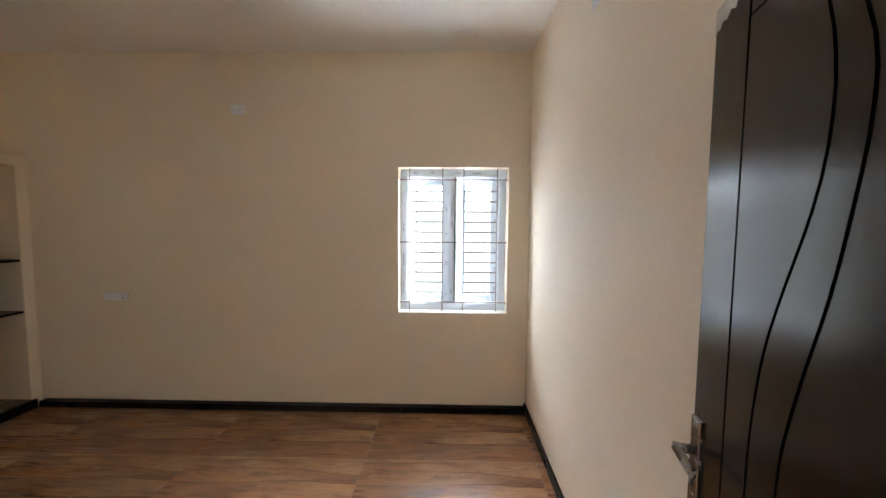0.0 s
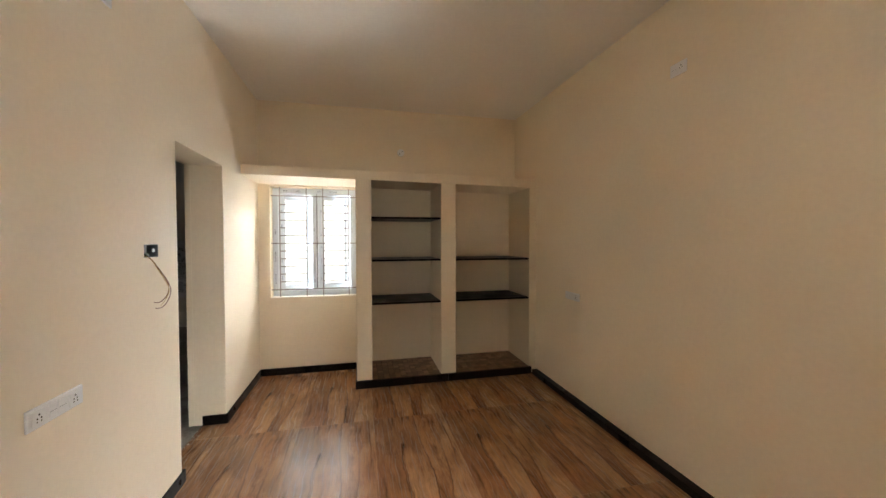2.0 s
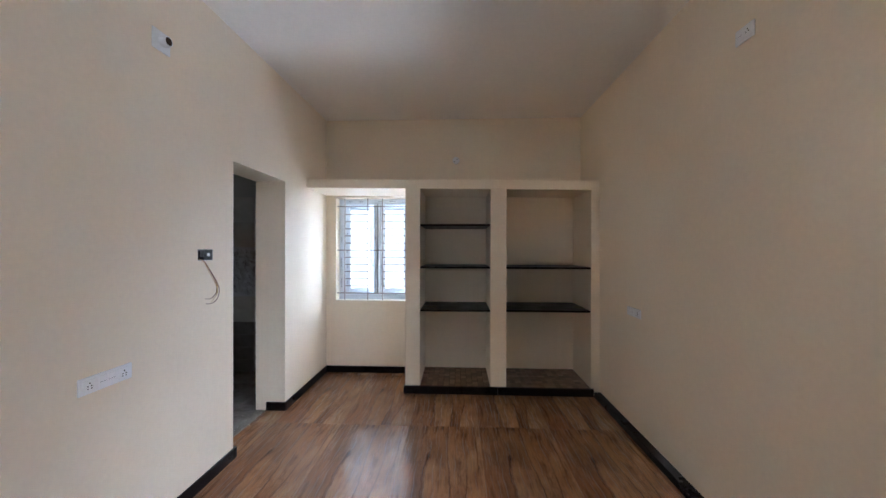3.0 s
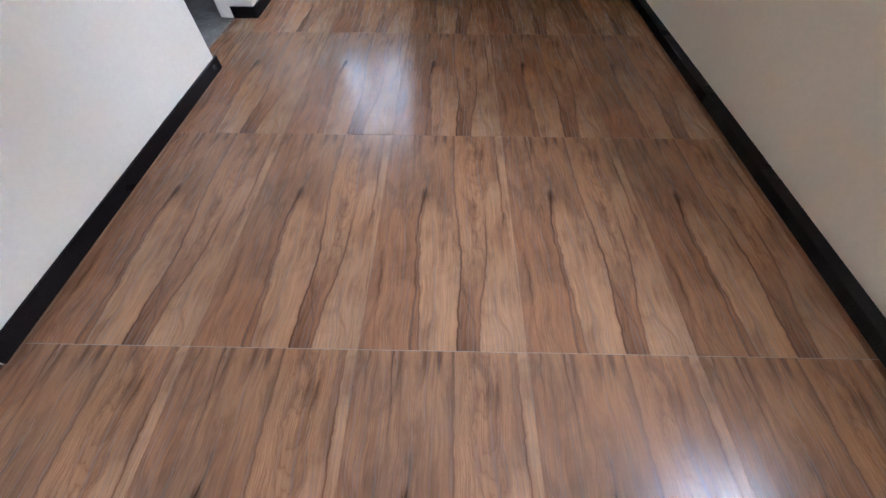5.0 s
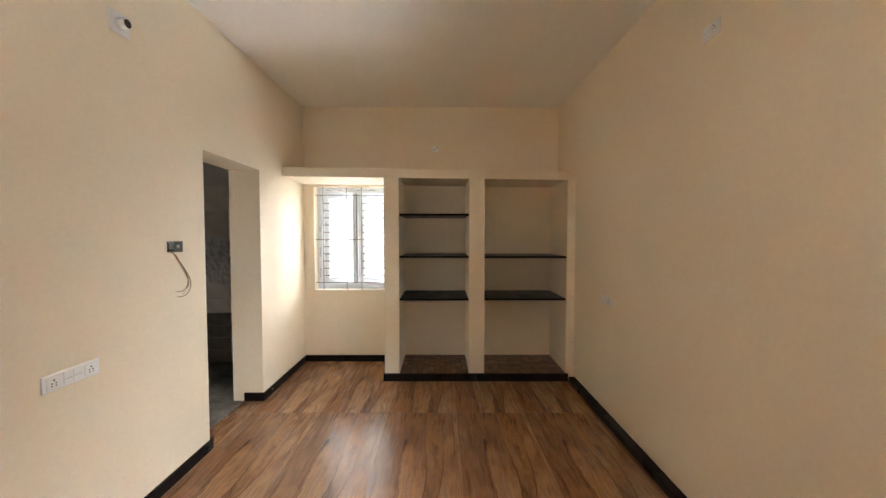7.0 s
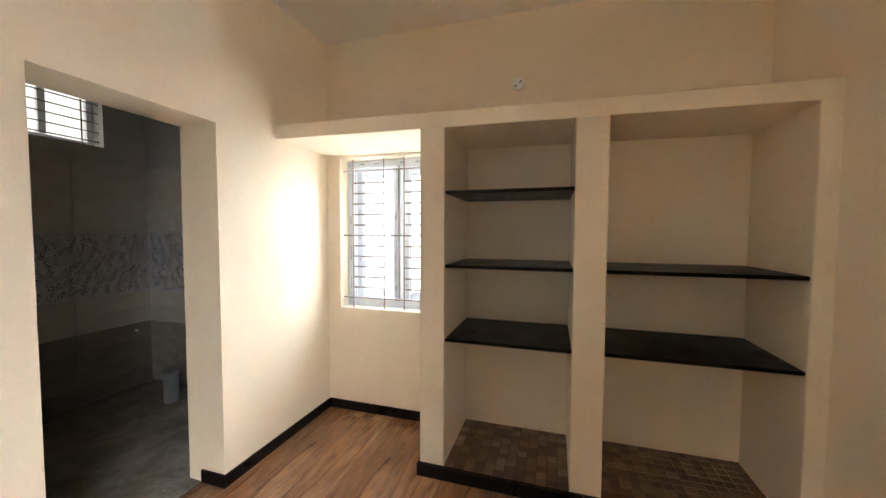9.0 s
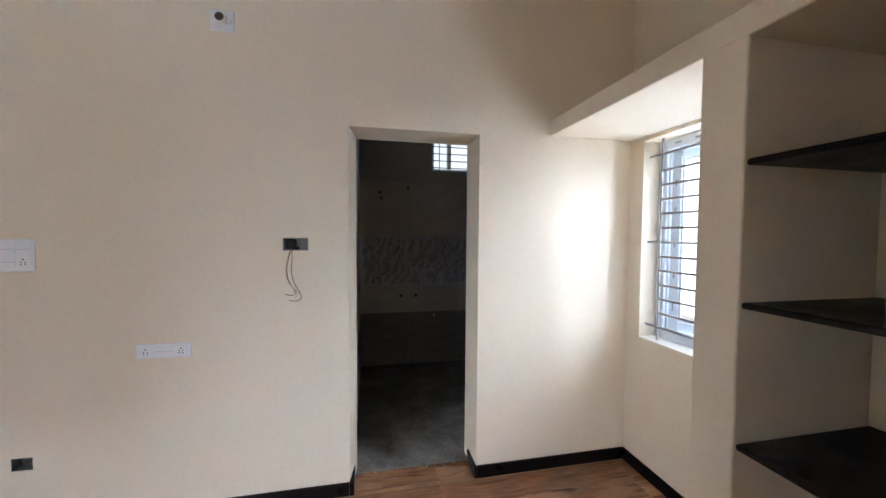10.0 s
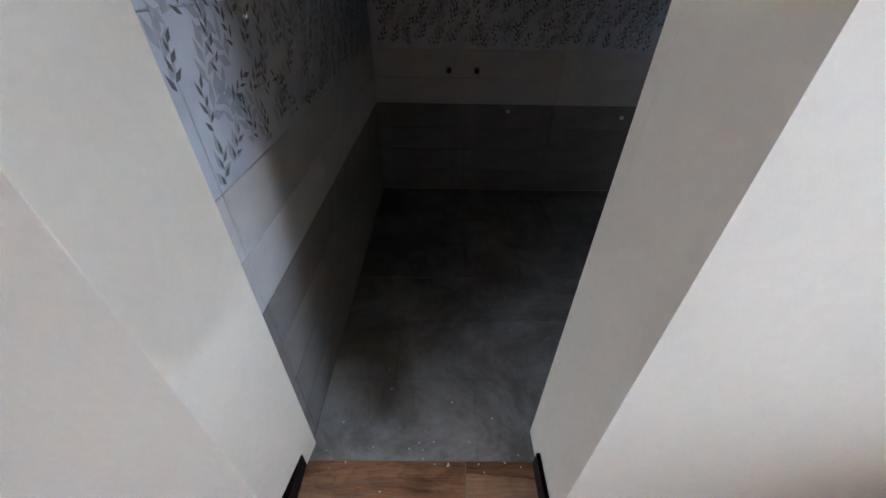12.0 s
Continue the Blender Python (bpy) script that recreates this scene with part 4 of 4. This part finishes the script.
def leaves(wall, put, length, seed):
    """Sprigs of printed leaves over the decor band: put maps (u, z) on the band to the wall's face."""
    for nm, mat, lift in (("pale_leaf_print", LEAF_PALE, 0.0002), ("dark_leaf_print", LEAF_DARK, 0.0006)):
        rng = random.Random(seed + len(nm))
        verts, faces = [], []
        pitch, size, fat = (0.088, 0.95, 1.0) if "dark" in nm else (0.082, 1.5, 1.9)
        for k in range(int(length / pitch) * int(0.6 / pitch)):
            i, q = k % int(length / pitch), k // int(length / pitch)
            u = (i + 0.5 + (q % 2) * 0.5 + rng.uniform(-0.3, 0.3)) * pitch
            z, turn = 0.918 + (q + 0.3 + rng.uniform(-0.3, 0.3)) * pitch, rng.gauss(0.25, 0.45)
            for j in range(rng.choice((5, 6, 7))):
                s = 0.014 * j
                bu, bz = u + math.sin(turn) * s, z + math.cos(turn) * s
                way = turn + (0.75 if j % 2 else -0.75) * (1 - j * 0.1)
                ln, wd = rng.uniform(0.022, 0.038) * size, rng.uniform(0.0035, 0.0058) * fat
                du, dz = math.sin(way), math.cos(way)
                ring = [(bu, bz), (bu + du * ln * 0.4 - dz * wd, bz + dz * ln * 0.4 + du * wd), (bu + du * ln, bz + dz * ln), (bu + du * ln * 0.4 + dz * wd, bz + dz * ln * 0.4 - du * wd)]
                if any(not (0.005 < q[0] < length - 0.005 and 0.925 < q[1] < 1.51) for q in ring):
                    continue
                i = len(verts)
                verts += [put(q[0], q[1], lift) for q in ring]
                faces.append((i, i + 1, i + 2, i + 3))
        me = bpy.data.meshes.new(nm)
        me.from_pydata(verts, [], faces)
        me.materials.append(mat)
        ob = tagged(new(nm, me), kind="stuff")
        ob.parent = wall


TILE_CACHE = {}
TILE_Y = -0.245
tiled(bath_wall_east, "x", BATH_E - 0.005, 0.01, BATH_S + 0.01, TILE_Y)
tiled(bath_wall_south, "y", BATH_S + 0.005, 0.01, BATH_W, BATH_E)
tiled(bath_wall_west, "x", BATH_W + 0.005, 0.01, BATH_S + 0.01, -TS)
leaves(bath_wall_east, lambda u, z, d: (BATH_E - 0.0104 - d, TILE_Y - u, z), TILE_Y - BATH_S - 0.01, 11)
leaves(bath_wall_south, lambda u, z, d: (BATH_E - 0.012 - u, BATH_S + 0.0104 + d, z), BATH_E - BATH_W - 0.03, 12)
leaves(bath_wall_west, lambda u, z, d: (BATH_W + 0.0104 + d, -0.25 - u, z), 1.82, 13)
# the plaster of this jamb runs out proud of the tiles, with a rounded edge
reveal = bmesh.new()
ring = [(DW1 + 0.002, -0.001), (DW1 - 0.001, -0.001), (DW1 - 0.036, -0.222), (DW1 - 0.037, -0.233), (DW1 - 0.031, -0.241), (DW1 + 0.002, -0.243)]
rows = [[reveal.verts.new((x, y, z)) for x, y in ring] for z in (0.0, 2.128)]
for k in range(len(ring)):
    n = (k + 1) % len(ring)
    reveal.faces.new((rows[0][k], rows[0][n], rows[1][n], rows[1][k]))
reveal.faces.new(rows[0])
reveal.faces.new(rows[1])
lining = block(BATH_W + 0.012, DW0, -0.278, -TS - 0.0005, 0.0, LINTEL)
add_box(lining, BATH_W + 0.012, BATH_E - 0.012, -0.278, -TS - 0.0005, LINTEL, H)
structure("wall_lining_wet_room", lining, CREAM, "cream plastered backing of the doorway's wet room side", "wall")
structure("reveal_plaster", reveal, CREAM, "plastered doorway edge standing proud of the tiles", "trim")

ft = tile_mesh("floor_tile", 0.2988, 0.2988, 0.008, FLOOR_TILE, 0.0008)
nx, ny = math.ceil((BATH_E - BATH_W) / 0.3), math.ceil((-0.18 - BATH_S) / 0.3)
for i in range(nx):
    for j in range(ny):
        x0, y1 = BATH_W + 0.3 * i, -0.18 - 0.3 * j
        x1, y0 = min(x0 + 0.3, BATH_E - 0.011), max(y1 - 0.3, BATH_S + 0.011)
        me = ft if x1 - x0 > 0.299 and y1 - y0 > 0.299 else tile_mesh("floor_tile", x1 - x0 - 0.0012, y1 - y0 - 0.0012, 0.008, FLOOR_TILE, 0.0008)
        ob = new("floor_tile", me)
        ob.location, ob.parent = ((x0 + x1) / 2, (y0 + y1) / 2, -0.005), bath_floor

# ---- mosaic on the floors of the two niches ----
mo = tile_mesh("mosaic_tile", 0.056, 0.056, 0.006, MOSAIC, 0.001)
for y0, y1 in (NICHE_1, NICHE_2):
    deck = fitted("niche_floor", block(XW, XS - 0.002, y0, y1, SKIRT - 0.008, SKIRT - 0.003), DARK_GROUT, shelving, "brown mosaic niche floor")
    ny, nx = int((y1 - y0) / 0.057), int((XS - XW) / 0.057)
    py, px = (y1 - y0) / ny, (XS - 0.002 - XW) / nx
    for i in range(nx):
        for j in range(ny):
            ob = new("mosaic_tile", mo)
            ob.matrix_basis = pose(XW + px * (i + 0.5) - XW, y0 + py * (j + 0.5) - 1.05, SKIRT - 0.002)
            ob.parent = deck

# ---- wood-print floor tiles ----
XC = [-5.09, -3.90, -2.71, -1.518, -0.328, 0.862, 2.05]
YC = [-0.568, 0.020, 0.608, 1.196, 1.784, 2.372, 2.960, 3.548]
whole = {}
for i, (x0, x1) in enumerate(zip(XC, XC[1:])):
    for j, (y0, y1) in enumerate(zip(YC, YC[1:])):
        if j == 0:
            spans = [(max(x0, a), min(x1, c), b0, y1) for a, c, b0 in ((DW0, DW1, -0.178), (XW, XE, 0.0), (DE0, DE1, -0.019)) if min(x1, c) - max(x0, a) > 0.02]
            spans = [(a, c, b0, 0.0 if b0 < 0 else d) for a, c, b0, d in spans]
        else:
            spans = [(max(x0, XW), min(x1, XE), y0, min(y1, YN))]
        for a, c, b0, d in spans:
            if c - a < 0.01 or d - b0 < 0.005:
                continue
            # the print keeps its place on the whole tile where a tile is cut
            ox, oy = (x0 + x1) / 2, (y0 + y1) / 2
            bm = block(a - ox + 0.0011, c - ox - 0.0011, b0 - oy + 0.0003, d - oy - 0.0003, -0.0018, 0.0, 0.0005, 1)
            key = (round(a - x0, 3), round(c - x0, 3), round(b0 - y0, 3), round(d - y0, 3))
            if key not in whole:
                whole[key] = mesh_of("tile", bm, WOOD_TILE)
            else:
                bm.free()
            ob = new("tile", whole[key])
            ob.location, ob.parent = (ox, oy, 0.0), floor
